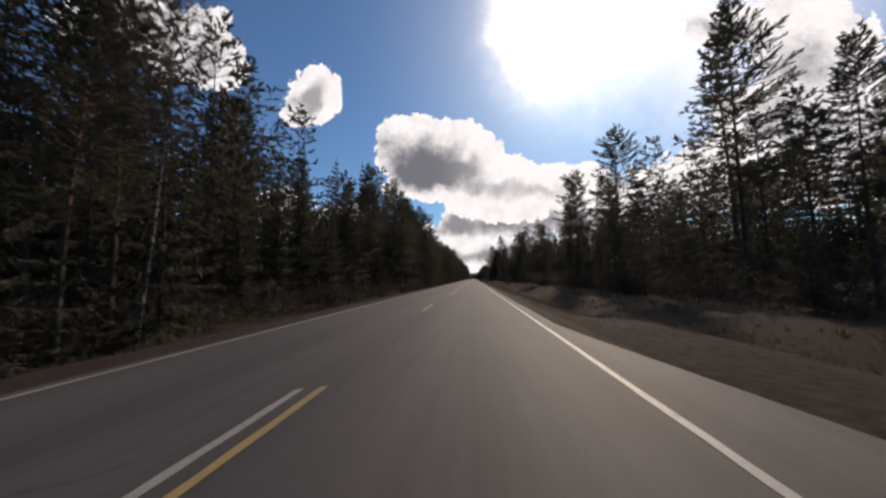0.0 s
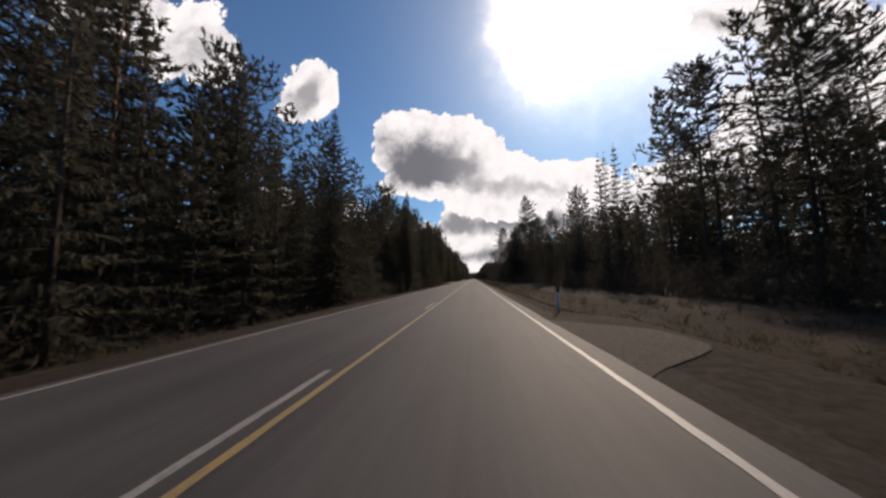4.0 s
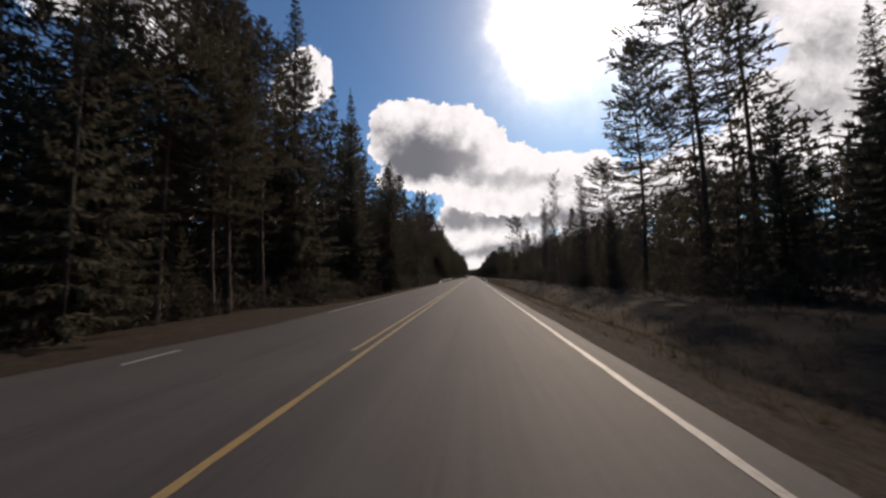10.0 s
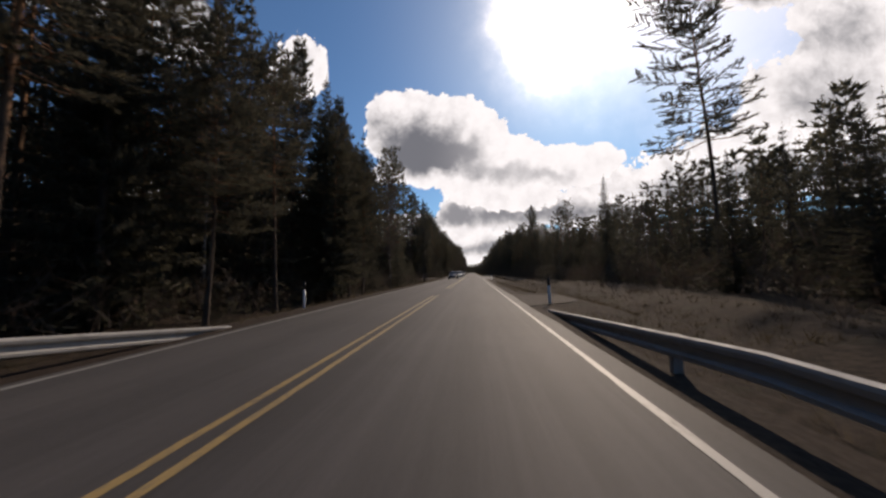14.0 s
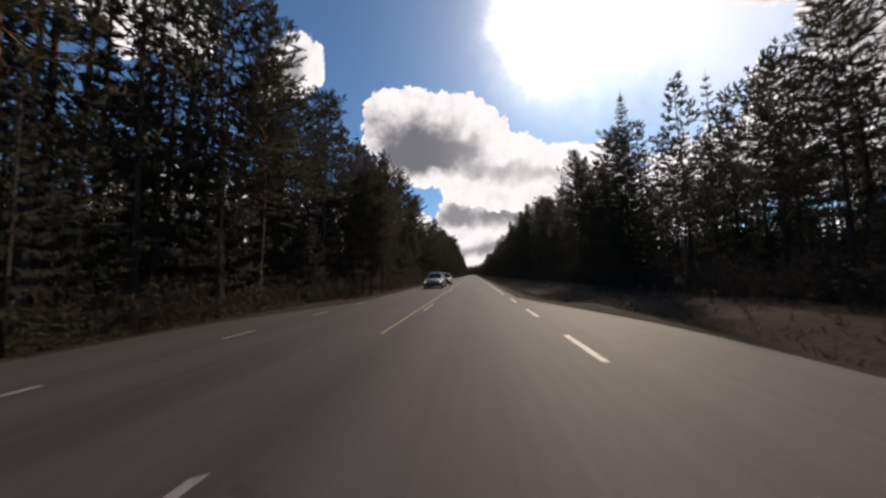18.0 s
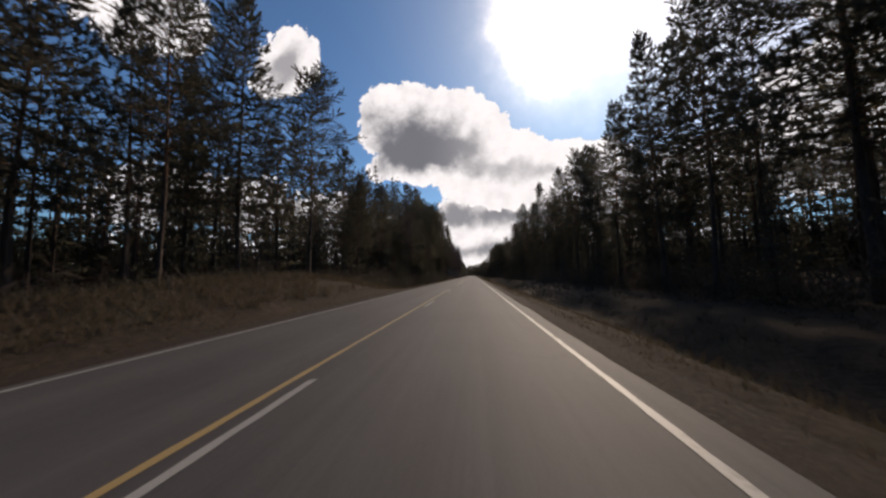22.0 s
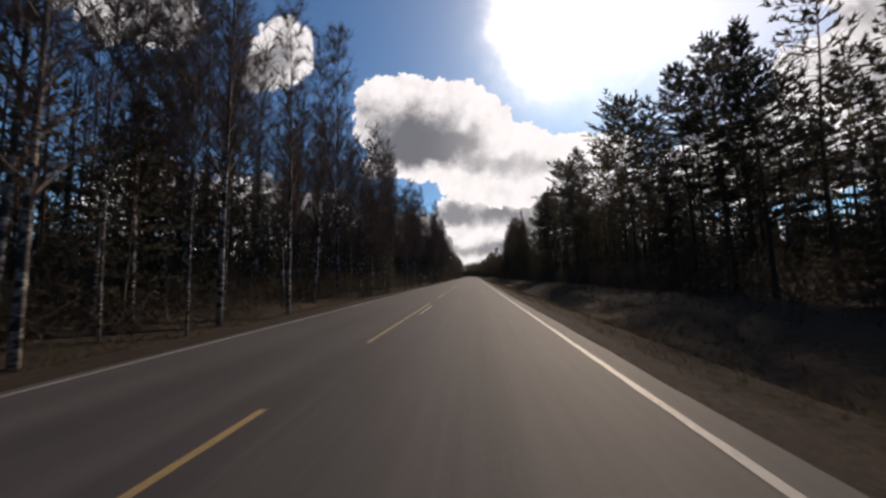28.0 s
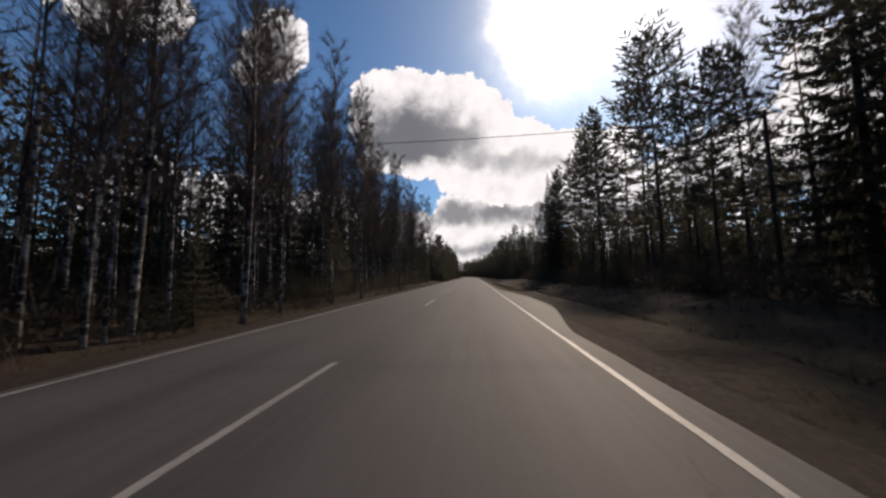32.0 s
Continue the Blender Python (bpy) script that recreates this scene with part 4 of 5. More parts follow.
plant("pine", 12.7, 597.6, 13.9)
plant("pine", 12.6, 604.4, 15.8)
plant("pine", 12.7, 616.6, 16.3)
plant("pine", 12.4, 620.8, 16.3)
plant("pine", 14.8, 625.2, 17.4)
plant("pine", 13.7, 636.3, 15.9)
plant("pine", 14.1, 640.8, 17.1)
plant("pine", 15.0, 649.1, 17.6)
plant("pine", 12.0, 653.6, 13.6)
plant("pine", 12.2, 656.9, 13.0)
plant("pine", 12.8, 661.9, 12.5)
plant("birch", 12.1, 663.7, 14.9)
plant("pine", 12.3, 667.6, 13.5)
plant("spruce", 14.4, 671.7, 20.8)
plant("birch", 14.0, 675.8, 15.3)
plant("pine", 14.2, 678.7, 14.6)
plant("pine", 14.1, 684.2, 20.0)
plant("pine", 14.9, 697.1, 21.1)
plant("spruce", 15.1, 715.7, 20.3)
plant("spruce", 14.7, 719.4, 20.5)


def lean(ob, degrees):
    """Tips a tree about its foot, toward +x."""
    foot = Matrix.Translation(ob.matrix_basis.translation)
    ob.matrix_basis = foot @ pose(0, 0, 0, 0, degrees, 0) @ foot.inverted() @ ob.matrix_basis


lean(plant("birch", -7.4, 254.0, 13.0, 4), 7.0)
lean(plant("birch", -8.6, 256.1, 15.0, 5), 5.0)
plant("birch", -12.0, 303.8, 15.0)
lean(plant("birch", -8.8, 7.6, 12.0, 4), 4.0)
plant("birch", -9.8, 73.0, 15.0, 5)
plant("birch", -9.8, 503.0, 14.0, 4)
plant("birch", -9.9, 505.6, 11.0, 5)

plant("spruce", -11.5, 299.9, 14.5)
plant("pine", -11.0, 300.0, 12.6)
plant("spruce", -10.6, 298.7, 15.1)
plant("pine", -9.6, 311.9, 14.7)
plant("pine", -9.4, 314.3, 13.8)
plant("pine", -9.2, 316.9, 12.1)
plant("spruce", -10.2, 311.8, 16.4)
plant("spruce", -10.0, 314.3, 14.5)
plant("pine", -10.4, 155.1, 13.6)
plant("spruce", -10.0, 156.3, 13.7)
plant("pine", -10.2, 158.1, 14.3)
plant("pine", -10.2, 175.1, 13.7)
plant("pine", -9.8, 177.7, 14.7)
plant("pine", -10.3, 181.7, 16.1)
plant("pine", -10.3, 50.5, 13.0)
plant("spruce", -10.0, 49.0, 12.5)
plant("pine", -10.6, 53.6, 14.4)
plant("spruce", 13.2, 183.4, 17.7)
plant("pine", 13.6, 181.1, 16.9)
plant("spruce", 12.9, 177.9, 14.5)
plant("pine", -10.2, 526.3, 12.7)
plant("pine", -10.4, 524.9, 13.1)
plant("birch", -10.6, 669.2, 13.6)
plant("birch", -10.2, 666.5, 12.5)
plant("pine", -10.2, 132.6, 11.7)
plant("spruce", -10.0, 133.7, 11.9)
plant("pine", -10.6, 136.7, 13.3)
plant("pine", -10.3, 217.1, 13.3)
plant("spruce", -10.0, 215.0, 12.4)
plant("pine", -10.5, 219.6, 14.4)
plant("pine", -10.3, 402.4, 12.0)
plant("pine", -10.2, 404.5, 12.9)
plant("pine", -10.5, 131.7, 12.6)

# younger trees between and before the tall ones
filler = random.Random(11)
for side, x0, x1 in ((-1, -9.0, -13.0), (1, 11.0, 15.5)):
    y = 2.0
    while y < 735:
        birches = side < 0 and y > 572
        shade = side < 0 and y < 335
        kind = "birch" if birches and filler.random() < 0.5 else ("young_spruce" if filler.random() < (0.75 if shade else 0.5) else "young_pine")
        tall = filler.uniform(4.0, 11.0) if shade else filler.uniform(3.0, 8.0)
        if side > 0 and 55 < y < 100:
            tall = min(tall, 4.5)
        if kind == "birch":
            tall = filler.uniform(10, 17)
        if not 356 < y < 372 and not (side < 0 and 462 < y < 484):
            plant(kind, filler.uniform(x0, x1), y, tall)
        y += filler.uniform(2.2, 4.6) if shade else filler.uniform(3.2, 6.4)


# a second rank, no taller in sight than the first
FRONT = list(PLANTED)


def local_height(side, y):
    near = [(abs(py - y), px, pt) for px, py, pt in FRONT if px * side > 0 and pt > 8.5 and abs(py - y) < 12]
    if not near:
        return 1.0
    return min((pt - 1.2) / abs(px) for d, px, pt in sorted(near)[:2])


def mesh_arrays(build):
    return np.array([tuple(v) for v in build.v], float), build.f


RANK_TREES = {
    "spruce": [spruce_mesh(440 + i, (0.06, 0.1, 0.04, 0.08)[i], (0.17, 0.15, 0.19, 0.16)[i], 1) for i in range(4)],
    "pine": [pine_mesh(460 + i, (0.33, 0.42, 0.48, 0.38, 0.3)[i], 0.95, (0.15, 0.165, 0.16, 0.145, 0.155)[i], 1, domed=i % 2 == 1) for i in range(5)],
    "birch": [birch_mesh(480 + i, 1, bushy=1.5) for i in range(4)],
}
RANK_TREES = {kind: [[mesh_arrays(b) for b in pair] for pair in pairs] for kind, pairs in RANK_TREES.items()}


def add_tree(build, kind, x, y, tall):
    """Joins one tree of a rank to a stretch of woodland."""
    turn, scale = filler.uniform(0, 6.283), tall / 15.0
    for slot, (points, faces) in enumerate(filler.choice(RANK_TREES[kind])):
        c, d = math.cos(turn) * scale, math.sin(turn) * scale
        moved = points @ np.array(((c, d, 0), (-d, c, 0), (0, 0, scale))) + np.array((x + bend(y), y, land(x, y) - 0.1))
        k = len(build.v)
        build.v.extend(moved.tolist())
        build.f.extend(tuple(k + i for i in f) for f in faces)
        build.m.extend([slot] * len(faces))


def rank(trees, bark, needles, label):
    build = Build()
    for tree in trees:
        add_tree(build, *tree)
    if build.f:
        tagged(new("woodland", build.mesh("woodland", bark, needles)), label, "forest", kind="stuff")


for side, x0, x1, step in ((-1, 11.8, 15.5, 1.85), (1, 15.0, 18.5, 3.3)):
    y = 4.0
    while y < 730:
        end, trees = y + 60.0, []
        while y < end:
            x = filler.uniform(x0, x1)
            loose = side < 0 and 448 < y < 520
            share = filler.uniform(0.72, 1.0) if loose else filler.uniform(0.86, 1.06 if side < 0 else 1.0)
            tall = min(24.0 if side < 0 else 21.0, 1.2 + local_height(side, y) * x * share)
            open_left = y > 570 or 350 < y < 373 or 24 < y < 34 or 268 < y < 282
            open_right = 40 < y < 100 or 235 < y < 350
            if tall > 4 and not (open_left if side < 0 else open_right):
                trees.append(("spruce" if filler.random() < (0.5 if y < 340 else 0.2) else "pine", side * x, y, tall))
            y += step * filler.uniform(0.7, 1.3) * (1.4 if loose else 1.0)
        rank(trees, PINE_BARK, PINE_NEEDLES, "second rank of dark conifers behind the roadside trees")

# a third rank closing the gaps on the shaded side
for y0, y1 in ((6, 24), (34, 120), (120, 200), (200, 268), (284, 345), (377, 432), (500, 566)):
    y, trees = y0, []
    while y < y1:
        x = filler.uniform(16.0, 20.0)
        tall = min(27.0, 1.0 + local_height(-1, y) * x * filler.uniform(0.84, 1.02))
        if tall > 6:
            trees.append(("spruce" if filler.random() < 0.6 else "pine", -x, y, tall))
        y += filler.uniform(1.8, 3.2)
    rank(trees, PINE_BARK, SPRUCE_NEEDLES, "tall dark conifers deep in the roadside forest")

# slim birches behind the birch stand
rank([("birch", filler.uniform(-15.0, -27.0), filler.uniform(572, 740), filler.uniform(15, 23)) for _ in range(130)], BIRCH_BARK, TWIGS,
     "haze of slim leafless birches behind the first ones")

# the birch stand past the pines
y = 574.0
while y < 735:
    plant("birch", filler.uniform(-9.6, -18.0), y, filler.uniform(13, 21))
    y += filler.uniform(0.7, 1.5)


# ---- deep woods behind the edge: joined stands, too many stems to count ----
def stand(seed, mix, count, width, depth, tall, young=0, level=1):
    """A block of forest. mix: shares of pine and spruce; the rest is birch."""
    rng = random.Random(seed)
    b = Build()
    for i in range(count + young):
        at = Vector((rng.uniform(0, depth), rng.uniform(0, width), 0))
        h = rng.uniform(*tall)
        r = rng.random()
        if i >= count:
            h, r = rng.uniform(2.5, 6.5), rng.uniform(0, 0.999) * (mix[0] + mix[1])
            if r >= mix[0] or mix[0] == 0:
                r = mix[0] + 0.5 * mix[1]
            else:
                r = mix[0] + 0.5 * mix[1] if rng.random() < 0.7 else 0.0
        if r < mix[0]:
            pine_mesh(seed * 50 + i, rng.uniform(0.35, 0.55), 0.95, 0.17, level, b, b, at, h, (0, 1))
        elif r < mix[0] + mix[1]:
            spruce_mesh(seed * 50 + i, 0.05, 0.18 if i < count else 0.3, level if i < count else 2, b, b, at, h, (0, 1))
        else:
            birch_mesh(seed * 50 + i, level, b, b, at, h, (2, 3))
    return b.mesh("woodland", PINE_BARK, SPRUCE_NEEDLES, BIRCH_BARK, TWIGS)


STANDS = {
    "mixed": stand(61, (0.45, 0.48), 20, 24, 13, (9, 15), 14),
    "tall": stand(69, (0.5, 0.47), 30, 24, 13, (13, 20), 16),
    "pine": stand(63, (0.82, 0.12), 18, 24, 14, (13, 18), 12),
    "birch": stand(65, (0.0, 0.1), 44, 24, 14, (12, 19), 26),
    "low": stand(67, (0.45, 0.35), 20, 24, 13, (6, 10), 16),
    "back": stand(75, (0.45, 0.5), 36, 24, 13, (12, 18), 100, 2),
}


def woods(kind, x, y, side, i):
    ob = new("woodland", STANDS[kind])
    flip = i % 2 == 1
    ob.location = (x + bend(y + 12), y + 24 * flip, land(x + 6 * side, y + 12) - 0.15)
    ob.scale = (side, -1 if flip else 1, 1)
    tagged(ob, "dense dark stand of forest behind the roadside trees", "forest", kind="stuff")


for i in range(43):
    y = -12 + 24 * i
    far = y > 735
    left = "birch" if 570 <= y < 735 else ("pine" if 380 < y < 520 else ("tall" if y < 15 or 45 < y < 335 or 510 < y < 570 else "mixed"))
    right = "pine" if 380 < y < 660 else ("mixed" if far or 80 < y < 225 else "low")
    if far:
        left = right = "back"
    woods(left, -14.0 if not far else -9.0, y, -1, i)
    woods(right, 17.0 if not far else 9.0, y, 1, i + 1)
    woods("back", -27.5, y, -1, i + 1)
    woods("back", 30.5, y + 5, 1, i)
    if y < 740:
        woods("back", -41.0, y + 7, -1, i)
        woods("back", 44.0, y - 4, 1, i + 1)
for i in range(7):
    woods("back", -70 + 20 * i - bend(1030), 1020, 1, i)


# ---- thicket along the edge: young growth too dense to count ----
def thicket(seed, width, depth, tall, tufts):
    random.seed(seed)
    b = Build()
    while len(b.f) < tufts:
        x, y = rand(0, depth), rand(0, width)
        h = tall * rand(0.35, 1.0) * (0.6 + 0.8 * noise.noise((x * 0.4, y * 0.4, seed)))
        if h < 0.5:
            continue
        green = random.random() < 0.45
        for k in range(9):
            s = rand(0.0, 1.0)
            p = Vector((x, y, h * s * 0.85)) + Vector((rand(-1, 1), rand(-1, 1), 0)) * (0.35 + 0.45 * (1 - s))
            d = Vector((rand(-0.8, 0.8), rand(-0.8, 0.8), rand(0.1, 1.2))).normalized()
            if green:
                for _ in range(5):
                    e = (d + Vector((rand(-0.9, 0.9), rand(-0.9, 0.9), rand(-0.5, 0.3)))).normalized()
                    b.blade(p, e, rand(0.13, 0.30), rand(0.035, 0.065), 0)
            else:
                b.blade(p, d, rand(0.5, 1.2), rand(0.02, 0.045), 1)
                b.blade(p, (d + Vector((rand(-0.6, 0.6), rand(-0.6, 0.6), 0))).normalized(), rand(0.3, 0.8), 0.025, 1)
    return b.mesh("thicket", SPRUCE_NEEDLES, BRUSH)


THICKETS = [thicket(71, 24, 4.5, 3.2, 13000), thicket(72, 24, 4.5, 3.6, 13000), thicket(73, 24, 4.5, 2.6, 13000)]
for i in range(31):
    y = -10 + 24 * i
    for side, x in ((-1, -9.4), (1, 11.2)):
        if side < 0 and 330 < y < 366:
            continue
        ob = new("thicket", THICKETS[(i * 2 + (side > 0)) % 3])
        if side < 0 and y > 560:
            x = -10.4
        ob.location = (x, y, land(x + 2 * side, y + 12) - 0.1)
        ob.scale = (side, 1, 1.0 if side < 0 else 1.25)
        if side < 0 and y > 560:
            deep = new("thicket", THICKETS[(i + 1) % 3])
            deep.location, deep.scale = (-14.2, y, land(-16, y + 12) - 0.1), (-1, 1, 1.35)
            tagged(deep, "dense dark thicket of young spruce and bare brush at the forest edge", "undergrowth", kind="stuff")
        tagged(ob, "dense dark thicket of young spruce and bare brush at the forest edge", "undergrowth", kind="stuff")


# ---- low growth on the verges: one joined sheet a side ----
def growth(name, mat, spans, count, size, width, seed, label):
    rng = random.Random(seed)
    random.seed(seed)
    b = Build()
    while len(b.f) < count:
        x0, x1, y0, y1 = spans[rng.randrange(len(spans))]
        x, y = rng.uniform(x0, x1), rng.uniform(y0, y1)
        if noise.noise((x * 0.3, y * 0.12, seed)) < -0.34 or any(fy0 - 1 < y < fy1 + 1 and fx0 < x < fx1 for fy0, fy1, fx0, fx1 in FILLS):
            continue
        p = Vector((x, y, land(x, y) - 0.02))
        big = rng.uniform(0.6, 1.4)
        for _ in range(5):
            d = Vector((rand(-0.7, 0.7), rand(-0.7, 0.7), rand(0.5, 1.2))).normalized()
            b.blade(p + Vector((rand(-0.1, 0.1), rand(-0.1, 0.1), 0)), d, size * big * rand(0.6, 1.3), width)
    return tagged(new(name, b.mesh(name, mat)), label, "grass", kind="stuff")


growth("dry_grass", DRY_GRASS, ((-9.4, -6.2, 0, 710),), 70000, 0.19, 0.016, 5, "tufts of dry straw-coloured grass along the ditch")
growth("dry_grass", DRY_GRASS, ((2.6, 7.4, 0, 710),), 150000, 0.17, 0.015, 6, "tufts of dry straw-coloured grass along the ditch")
growth("dry_grass", DRY_GRASS, ((-12.0, -7.2, 455, 490),), 16000, 0.4, 0.025, 7, "long dry grass on the spoil bank")
growth("heath", HEATH, ((3.6, 10.5, 0, 710), (-10.5, -7.2, 0, 710)), 80000, 0.24, 0.026, 9, "low dark heath and moss tussocks over the ditch banks")
growth("brush", BRUSH, ((-12.5, -8.6, 0, 715), (8.0, 14.0, 0, 715)), 44000, 0.6, 0.017, 8, "leafless brush and saplings at the forest edge")


# ---- guardrails over the culvert ----
def guardrail(x, y0, y1, face, ramp_in=5.5, ramp_out=5.5):
    ob = empty("guardrail", pose(x, y0, 0), "galvanised steel guardrail on short posts, ends sloping down", "guardrail", "guardrails at the culvert")
    long = y1 - y0
    # beam: a W profile swept along, ends dipped to the ground
    prof = ((0.0, -0.155), (0.02, -0.14), (0.07, -0.12), (0.075, -0.075), (0.02, -0.05), (0.015, 0.03), (0.07, 0.06), (0.08, 0.11), (0.07, 0.145), (0.0, 0.155))
    b = Build()
    steps = 72
    for i in range(steps + 1):
        s = long * i / steps
        dip = min(1.0, s / ramp_in, (long - s) / ramp_out)
        mid = -0.12 + 0.52 * dip
        for px, pz in prof:
            b.v.append((face * px, s, mid + pz * 0.92))
        for px, pz in reversed(prof):
            b.v.append((face * (px - 0.006), s, mid + pz * 0.92))
    w = 2 * len(prof)
    for i in range(steps):
        for j in range(w):
            a, c = i * w + j, i * w + (j + 1) % w
            b.f.append((a, c, c + w, a + w))
    b.m = [0] * len(b.f)
    part("beam", b, GALVANISED, ob, smooth=False)
    post = Build()
    post.box((-0.07, -0.04, -0.9), (0.05, 0.04, 0.44), 0)
    me = post.mesh("post", GALVANISED)
    count = int((long - 12) / 4) + 1
    for i in range(count):
        p = new("post", me)
        p.parent = ob
        p.location = (-face * 0.06, 6 + 4 * i, 0)
    return ob


guardrail(-6.05, 262.5, 298.2, 1, 5.5, 4.2)
guardrail(2.55, 264.8, 301, -1, 10.5, 7.5)


# ---- poles and wires ----
def pole(x, y, tall, lean=0.0):
    ob = empty("utility_pole", pose(x, y, land(x, y), 0, lean), "weathered brown wooden utility pole at the forest edge", "utility pole")
    b = Build()
    b.tube([(Vector((0, 0, -0.5)), 0.13), (Vector((0, 0, tall * 0.5)), 0.11), (Vector((0.02, 0, tall)), 0.085)], 12)
    part("shaft", b, POLE_WOOD, ob, smooth=True)
    b = Build()
    b.tube([(Vector((0, 0, tall - 0.25)), 0.03), (Vector((-0.18, 0, tall - 0.2)), 0.03)], 6)
    part("bracket", b, GALVANISED, ob)
    return ob


def wire(points, sag, label):
    b = Build()
    for a, c in zip(points, points[1:]):
        a, c = Vector(a), Vector(c)
        b.tube([(a.lerp(c, i / 16) - Vector((0, 0, sag * 4 * (i / 16) * (1 - i / 16))), 0.016) for i in range(17)], 5)
    return tagged(new("overhead_wire", b.mesh("overhead_wire", WIRE)), label, "wire")


pole(10.2, 73.4, 9.1, 3.6)
pole(18.0, -8.0, 10.5)
pole(14.5, 128.0, 9.3)
wire([(17.8, -8.0, 10.1), (10.55, 73.4, 8.8), (14.3, 128.0, 8.9)], 0.5, "thin black telephone wire slung between poles")
pole(-14.0, 672.0, 7.6)
pole(15.0, 676.0, 9.4)
wire([(-13.8, 672.0, 7.3), (14.8, 676.0, 9.1)], 0.3, "thin black wire crossing over the road")


# ---- signs and marker posts ----
def sign(name, x, y, tall, plate, label, turn=0.0):
    ob = empty(name, pose(x, y, land(x, y), 0, 0, turn), label, "road sign")
    b = Build()
    b.tube([(Vector((0, 0, -0.4)), 0.019), (Vector((0, 0, tall)), 0.019)], 10)
    part("post", b, GALVANISED, ob, smooth=True)
    for pname, make, mat, plabel in plate:
        b = Build()
        make(b)
        part(pname, b, mat, ob, plabel)
    return ob


def triangle_plate(b):
    """Three corners, blunted, pointing down."""
    pts = []
    for k in range(3):
        a = radians(-90 + 120 * k)
        for s in (-0.13, 0.13):
            pts.append((0.32 * math.cos(a + s), 0.32 * math.sin(a + s)))
    n_pt = len(pts)
    for y in (-0.045, -0.035):
        for px, pz in pts:
            b.v.append((px, y, 1.75 + pz))
    b.f.append(tuple(range(n_pt)))
    b.f.append(tuple(reversed(range(n_pt, 2 * n_pt))))
    for i in range(n_pt):
        j = (i + 1) % n_pt
        b.f.append((i, i + n_pt, j + n_pt, j))
    b.m = [0] * len(b.f)


sign("bus_stop_sign", -9.4, 194.4, 2.2, (("plate", lambda b: b.box((-0.32, -0.05, 1.98), (0.06, -0.03, 2.16), 0, 0.006), SIGN_GREY, "small grey sign plate"),),
     "bus stop post with a small grey plate beside the lay-by")
sign("yield_sign", -6.5, 359.4, 1.75, (("plate", triangle_plate, SIGN_GREY, "grey back of a triangular plate"),),
     "triangular yield sign seen from its grey back", 104)
sign("road_sign", -6.9, 623.1, 1.3, (
    ("plate", lambda b: b.box((-0.24, -0.05, 1.08), (0.24, -0.034, 1.36), 0, 0.006), SIGN_WHITE, "pale rectangular plate"),
    ("lettering_bar", lambda b: b.box((-0.19, -0.056, 1.28), (0.15, -0.052, 1.30)), SIGN_BLUE, "blue bar of small unreadable writing"),
    ("lettering_bar", lambda b: b.box((-0.04, -0.056, 1.13), (0.19, -0.052, 1.19)), SIGN_BLUE, "blue bar of small unreadable writing")),
     "small pale information sign on a thin post at the verge")


def marker(x, y):
    ob = empty("marker_post", pose(x, y, land(x, y)), "slim roadside marker post with dark reflector band", "marker post", "marker posts")
    b = Build()
    b.tube([(Vector((0, 0, -0.3)), 0.05), (Vector((0, 0, 0.72)), 0.05)], 8)
    part("post", b, SIGN_WHITE, ob, smooth=True)
    b = Build()
    b.tube([(Vector((0, 0, 0.72)), 0.055), (Vector((0, 0, 0.98)), 0.055), (Vector((0, 0, 1.02)), 0.03)], 8)
    part("cap", b, BLACK, ob, "black band", smooth=True)


for mx, my in ((-6.45, 302.5), (3.0, 303.0), (2.9, 340.0), (3.0, 95.0)):
    marker(mx, my)


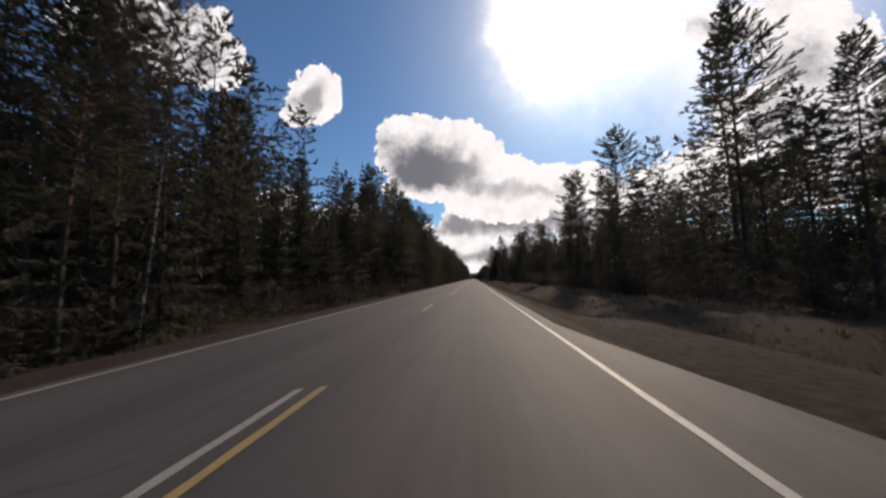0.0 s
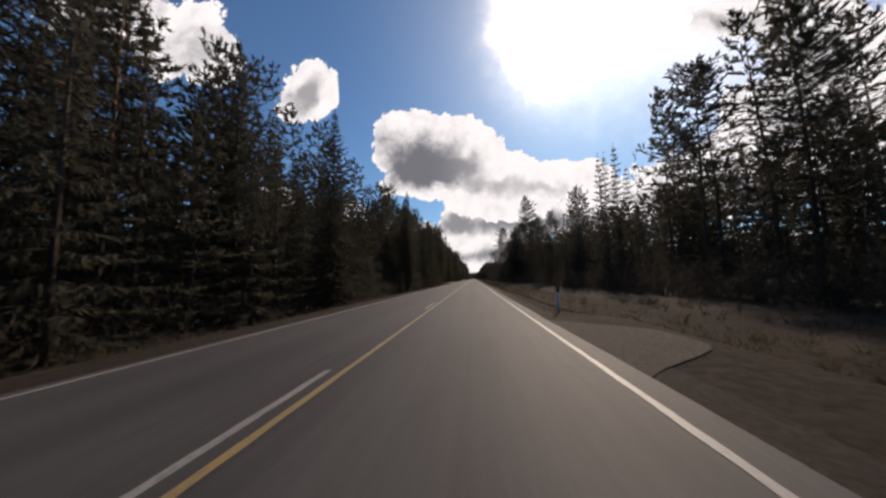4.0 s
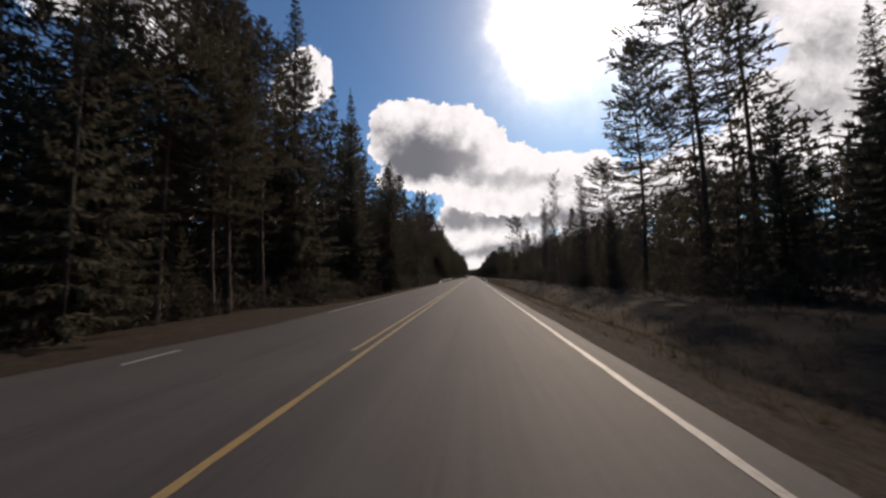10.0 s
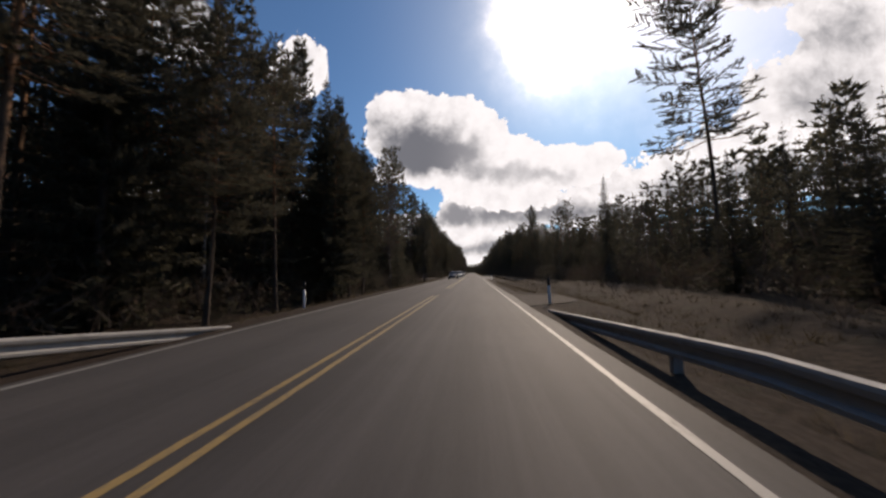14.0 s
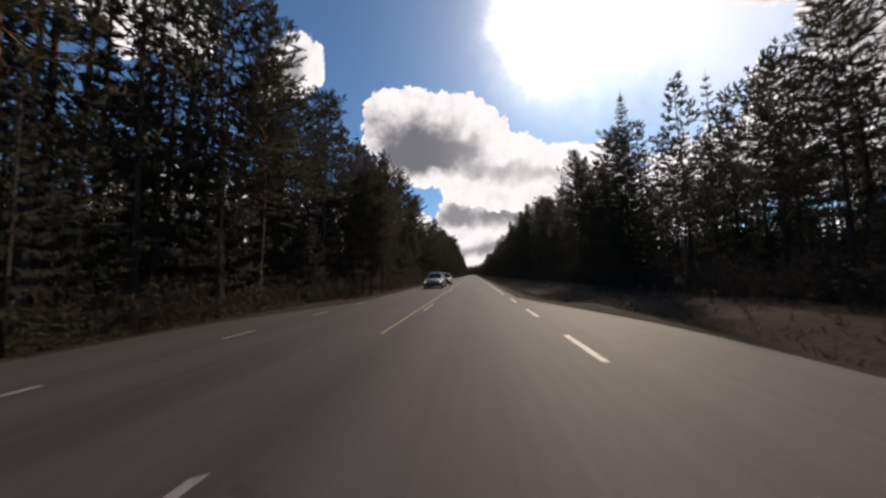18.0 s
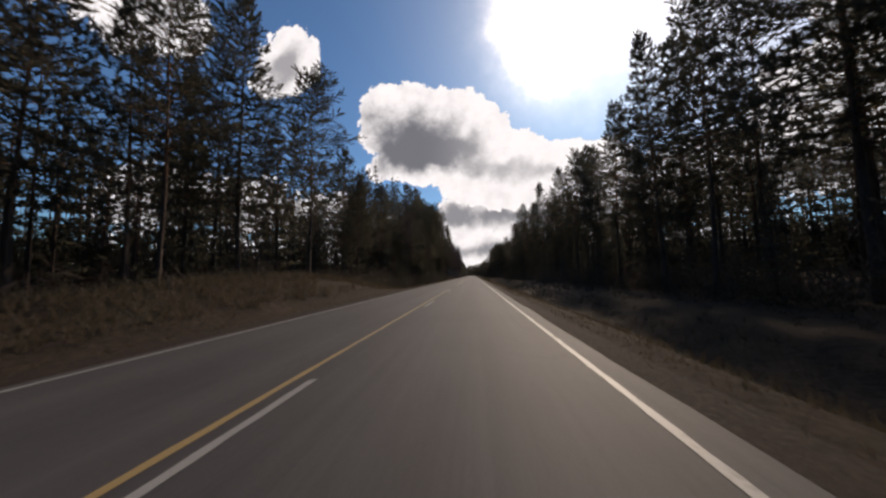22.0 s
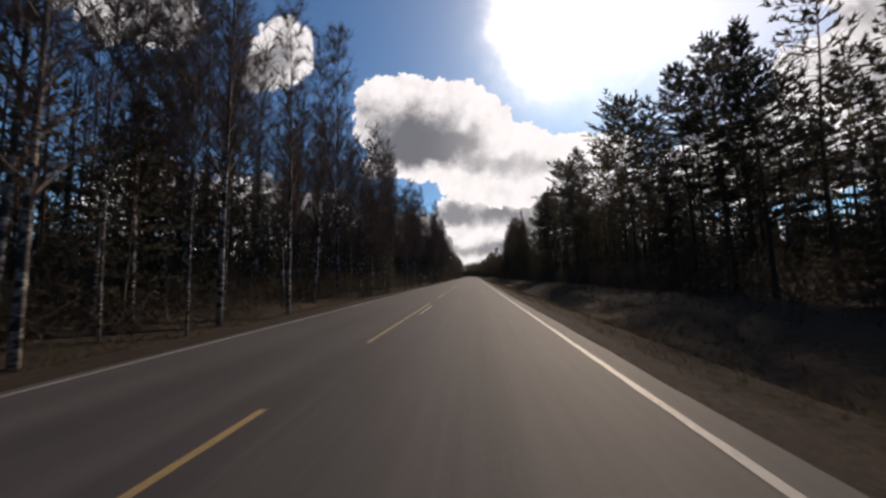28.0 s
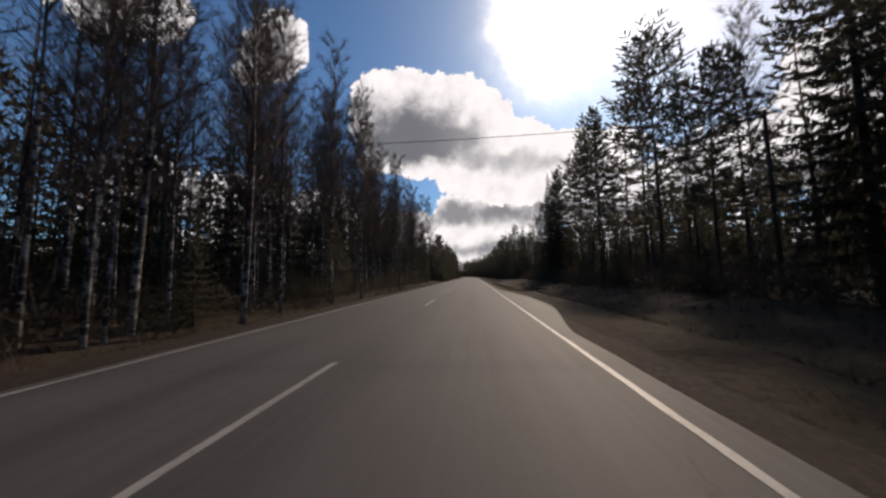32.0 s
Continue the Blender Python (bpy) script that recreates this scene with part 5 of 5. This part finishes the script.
# ---- the silver car in the other lane ----
def sedan(x, y, paint, label):
    """Its nose points to -y."""
    car = empty("car", pose(x, y, 0.0), label, "car", "oncoming cars")
    # stations along the car: y, half width low, half width at shoulder, bottom z, shoulder z
    body = Build()
    stations = ((0.0, 0.60, 0.56, 0.30, 0.60), (0.12, 0.80, 0.74, 0.20, 0.70), (0.55, 0.88, 0.82, 0.19, 0.78), (1.15, 0.89, 0.85, 0.19, 0.90),
                (1.5, 0.89, 0.86, 0.19, 0.94), (2.6, 0.90, 0.87, 0.19, 0.96), (3.6, 0.89, 0.86, 0.20, 0.98), (4.2, 0.87, 0.82, 0.24, 0.97), (4.45, 0.78, 0.72, 0.32, 0.92), (4.52, 0.6, 0.6, 0.42, 0.80))
    ring = 10
    for sy, wl, ws, zb, zs in stations:
        prof = ((wl * 0.8, zb), (wl, zb + 0.12), (wl * 1.01, (zb + zs) * 0.5), (ws, zs - 0.06), (ws * 0.88, zs))
        for px, pz in prof:
            body.v.append((px, sy, pz))
        for px, pz in reversed(prof):
            body.v.append((-px, sy, pz))
    for i in range(len(stations) - 1):
        for j in range(ring):
            a, c = i * ring + j, i * ring + (j + 1) % ring
            body.f.append((a, a + ring, c + ring, c))
    body.f.append(tuple(range(ring)))
    body.f.append(tuple(reversed(range((len(stations) - 1) * ring, len(stations) * ring))))
    body.m = [0] * len(body.f)
    part("body", body, paint, car, smooth=True)
    cab = Build()
    roof = ((1.25, 0.74, 0.88), (2.05, 0.60, 1.40), (2.5, 0.58, 1.46), (3.3, 0.57, 1.42), (4.05, 0.70, 0.95))
    for sy, w, z in roof:
        cab.v += [(-w, sy, z), (-w * 0.8, sy, z + 0.025), (w * 0.8, sy, z + 0.025), (w, sy, z)]
    for i in range(1, 3):
        for j in range(3):
            a = i * 4 + j
            cab.f.append((a, a + 1, a + 5, a + 4))
    for s in (0, 3):
        for a, c in ((0, 1), (3, 4)):
            p, q = Vector(cab.v[a * 4 + s]), Vector(cab.v[c * 4 + s])
            cab.tube([(p, 0.035), (q, 0.035)], 5)
    cab.m = [0] * len(cab.f)
    part("roof", cab, paint, car)
    glass = Build()
    glass.face([(-0.72, 1.27, 0.88), (0.72, 1.27, 0.88), (0.585, 2.04, 1.395), (-0.585, 2.04, 1.395)])
    part("windscreen", glass, GLASS, car, "dark windscreen")
    glass = Build()
    glass.face([(0.68, 4.03, 0.96), (-0.68, 4.03, 0.96), (-0.56, 3.31, 1.41), (0.56, 3.31, 1.41)])
    part("rear_window", glass, GLASS, car)
    for s in (-1, 1):
        glass = Build()
        pts = [(s * 0.80, 1.45, 0.93), (s * 0.80, 2.62, 0.95), (s * 0.585, 2.55, 1.43), (s * 0.60, 2.08, 1.39)]
        glass.face(pts if s > 0 else pts[::-1])
        part("side_window", glass, GLASS, car)
        glass = Build()
        pts = [(s * 0.80, 2.68, 0.95), (s * 0.76, 3.85, 0.97), (s * 0.58, 3.28, 1.40), (s * 0.585, 2.62, 1.43)]
        glass.face(pts if s > 0 else pts[::-1])
        part("side_window", glass, GLASS, car)
        lamp = Build()
        lamp.box((min(s * 0.54, s * 0.74), 0.05, 0.57), (max(s * 0.54, s * 0.74), 0.2, 0.67), 0, 0.03)
        part("headlight", lamp, LENS, car, "lit clear headlight")
        tail = Build()
        tail.box((min(s * 0.52, s * 0.80), 4.32, 0.68), (max(s * 0.52, s * 0.80), 4.49, 0.86), 0, 0.03)
        part("tail_light", tail, TAIL_RED, car, "red tail light")
        mirror = Build()
        mirror.box((min(s * 0.82, s * 1.0), 1.55, 0.95), (max(s * 0.82, s * 1.0), 1.66, 1.08), 0, 0.03)
        part("mirror", mirror, paint, car)
        for wy in (0.85, 3.55):
            tyre = Build()
            tyre.tube([(Vector((s * 0.70, wy, 0.31)), 0.27), (Vector((s * 0.72, wy, 0.31)), 0.31), (Vector((s * 0.87, wy, 0.31)), 0.31), (Vector((s * 0.905, wy, 0.31)), 0.26)], 24)
            wheel = part("tyre", tyre, RUBBER, car, smooth=False)
            rim = Build()
            rim.tube([(Vector((s * 0.88, wy, 0.31)), 0.215), (Vector((s * 0.912, wy, 0.31)), 0.205), (Vector((s * 0.90, wy, 0.31)), 0.06)], 20)
            part("rim", rim, ALLOY, wheel, "alloy rim")
        for wy in (0.85, 3.55):
            # the body has no wheel wells; a dark ring paints the shade of the gap
            arch = Build()
            ring = [Vector((s * 0.893, wy + 0.375 * math.cos(radians(a)), 0.31 + 0.375 * math.sin(radians(a)))) for a in range(-10, 191, 20)]
            arch.tube([(p, 0.03) for p in ring], 5)
            part("wheel_arch", arch, BUMPER_DARK, car, "dark ring standing in for the shade of the wheel arch")
        for sy, z0, z1 in ((1.52, 0.34, 0.9), (2.64, 0.3, 0.92), (3.62, 0.5, 0.93)):
            seam = Build()
            seam.box((min(s * 0.872, s * 0.906), sy, z0), (max(s * 0.872, s * 0.906), sy + 0.012, z1))
            part("door_seam", seam, BUMPER_DARK, car)
        for sy in (2.42, 3.42):
            grip = Build()
            grip.box((min(s * 0.89, s * 0.925), sy, 0.76), (max(s * 0.89, s * 0.925), sy + 0.17, 0.79), 0, 0.008)
            part("door_handle", grip, BUMPER_DARK, car)
        sill = Build()
        sill.box((min(s * 0.84, s * 0.905), 1.25, 0.19), (max(s * 0.84, s * 0.905), 3.15, 0.27), 0, 0.02)
        part("sill", sill, BUMPER_DARK, car, "dark sill trim")
    grille = Build()
    grille.box((-0.40, -0.012, 0.52), (0.40, 0.08, 0.62), 0, 0.015)
    part("grille", grille, BUMPER_DARK, car)
    intake = Build()
    intake.box((-0.55, -0.008, 0.27), (0.55, 0.06, 0.36), 0, 0.015)
    part("air_intake", intake, BUMPER_DARK, car)
    plate = Build()
    plate.box((-0.26, -0.022, 0.40), (0.26, -0.006, 0.50), 0, 0.004)
    part("plate_bar", plate, PLATE, car, "blank pale plate")
    return car


sedan(-3.78, 402.5, CAR_PAINT, "silver four-door saloon car with headlights on, in the oncoming lane")
sedan(-3.75, 412.1, DARK_PAINT, "dark grey four-door saloon car following in the oncoming lane")
sedan(-3.7, 370.5, PALE_PAINT, "pale four-door saloon car with headlights on, in the oncoming lane")
sedan(-3.72, 349.9, BLACK_PAINT, "black four-door car leading the oncoming line, headlights on")
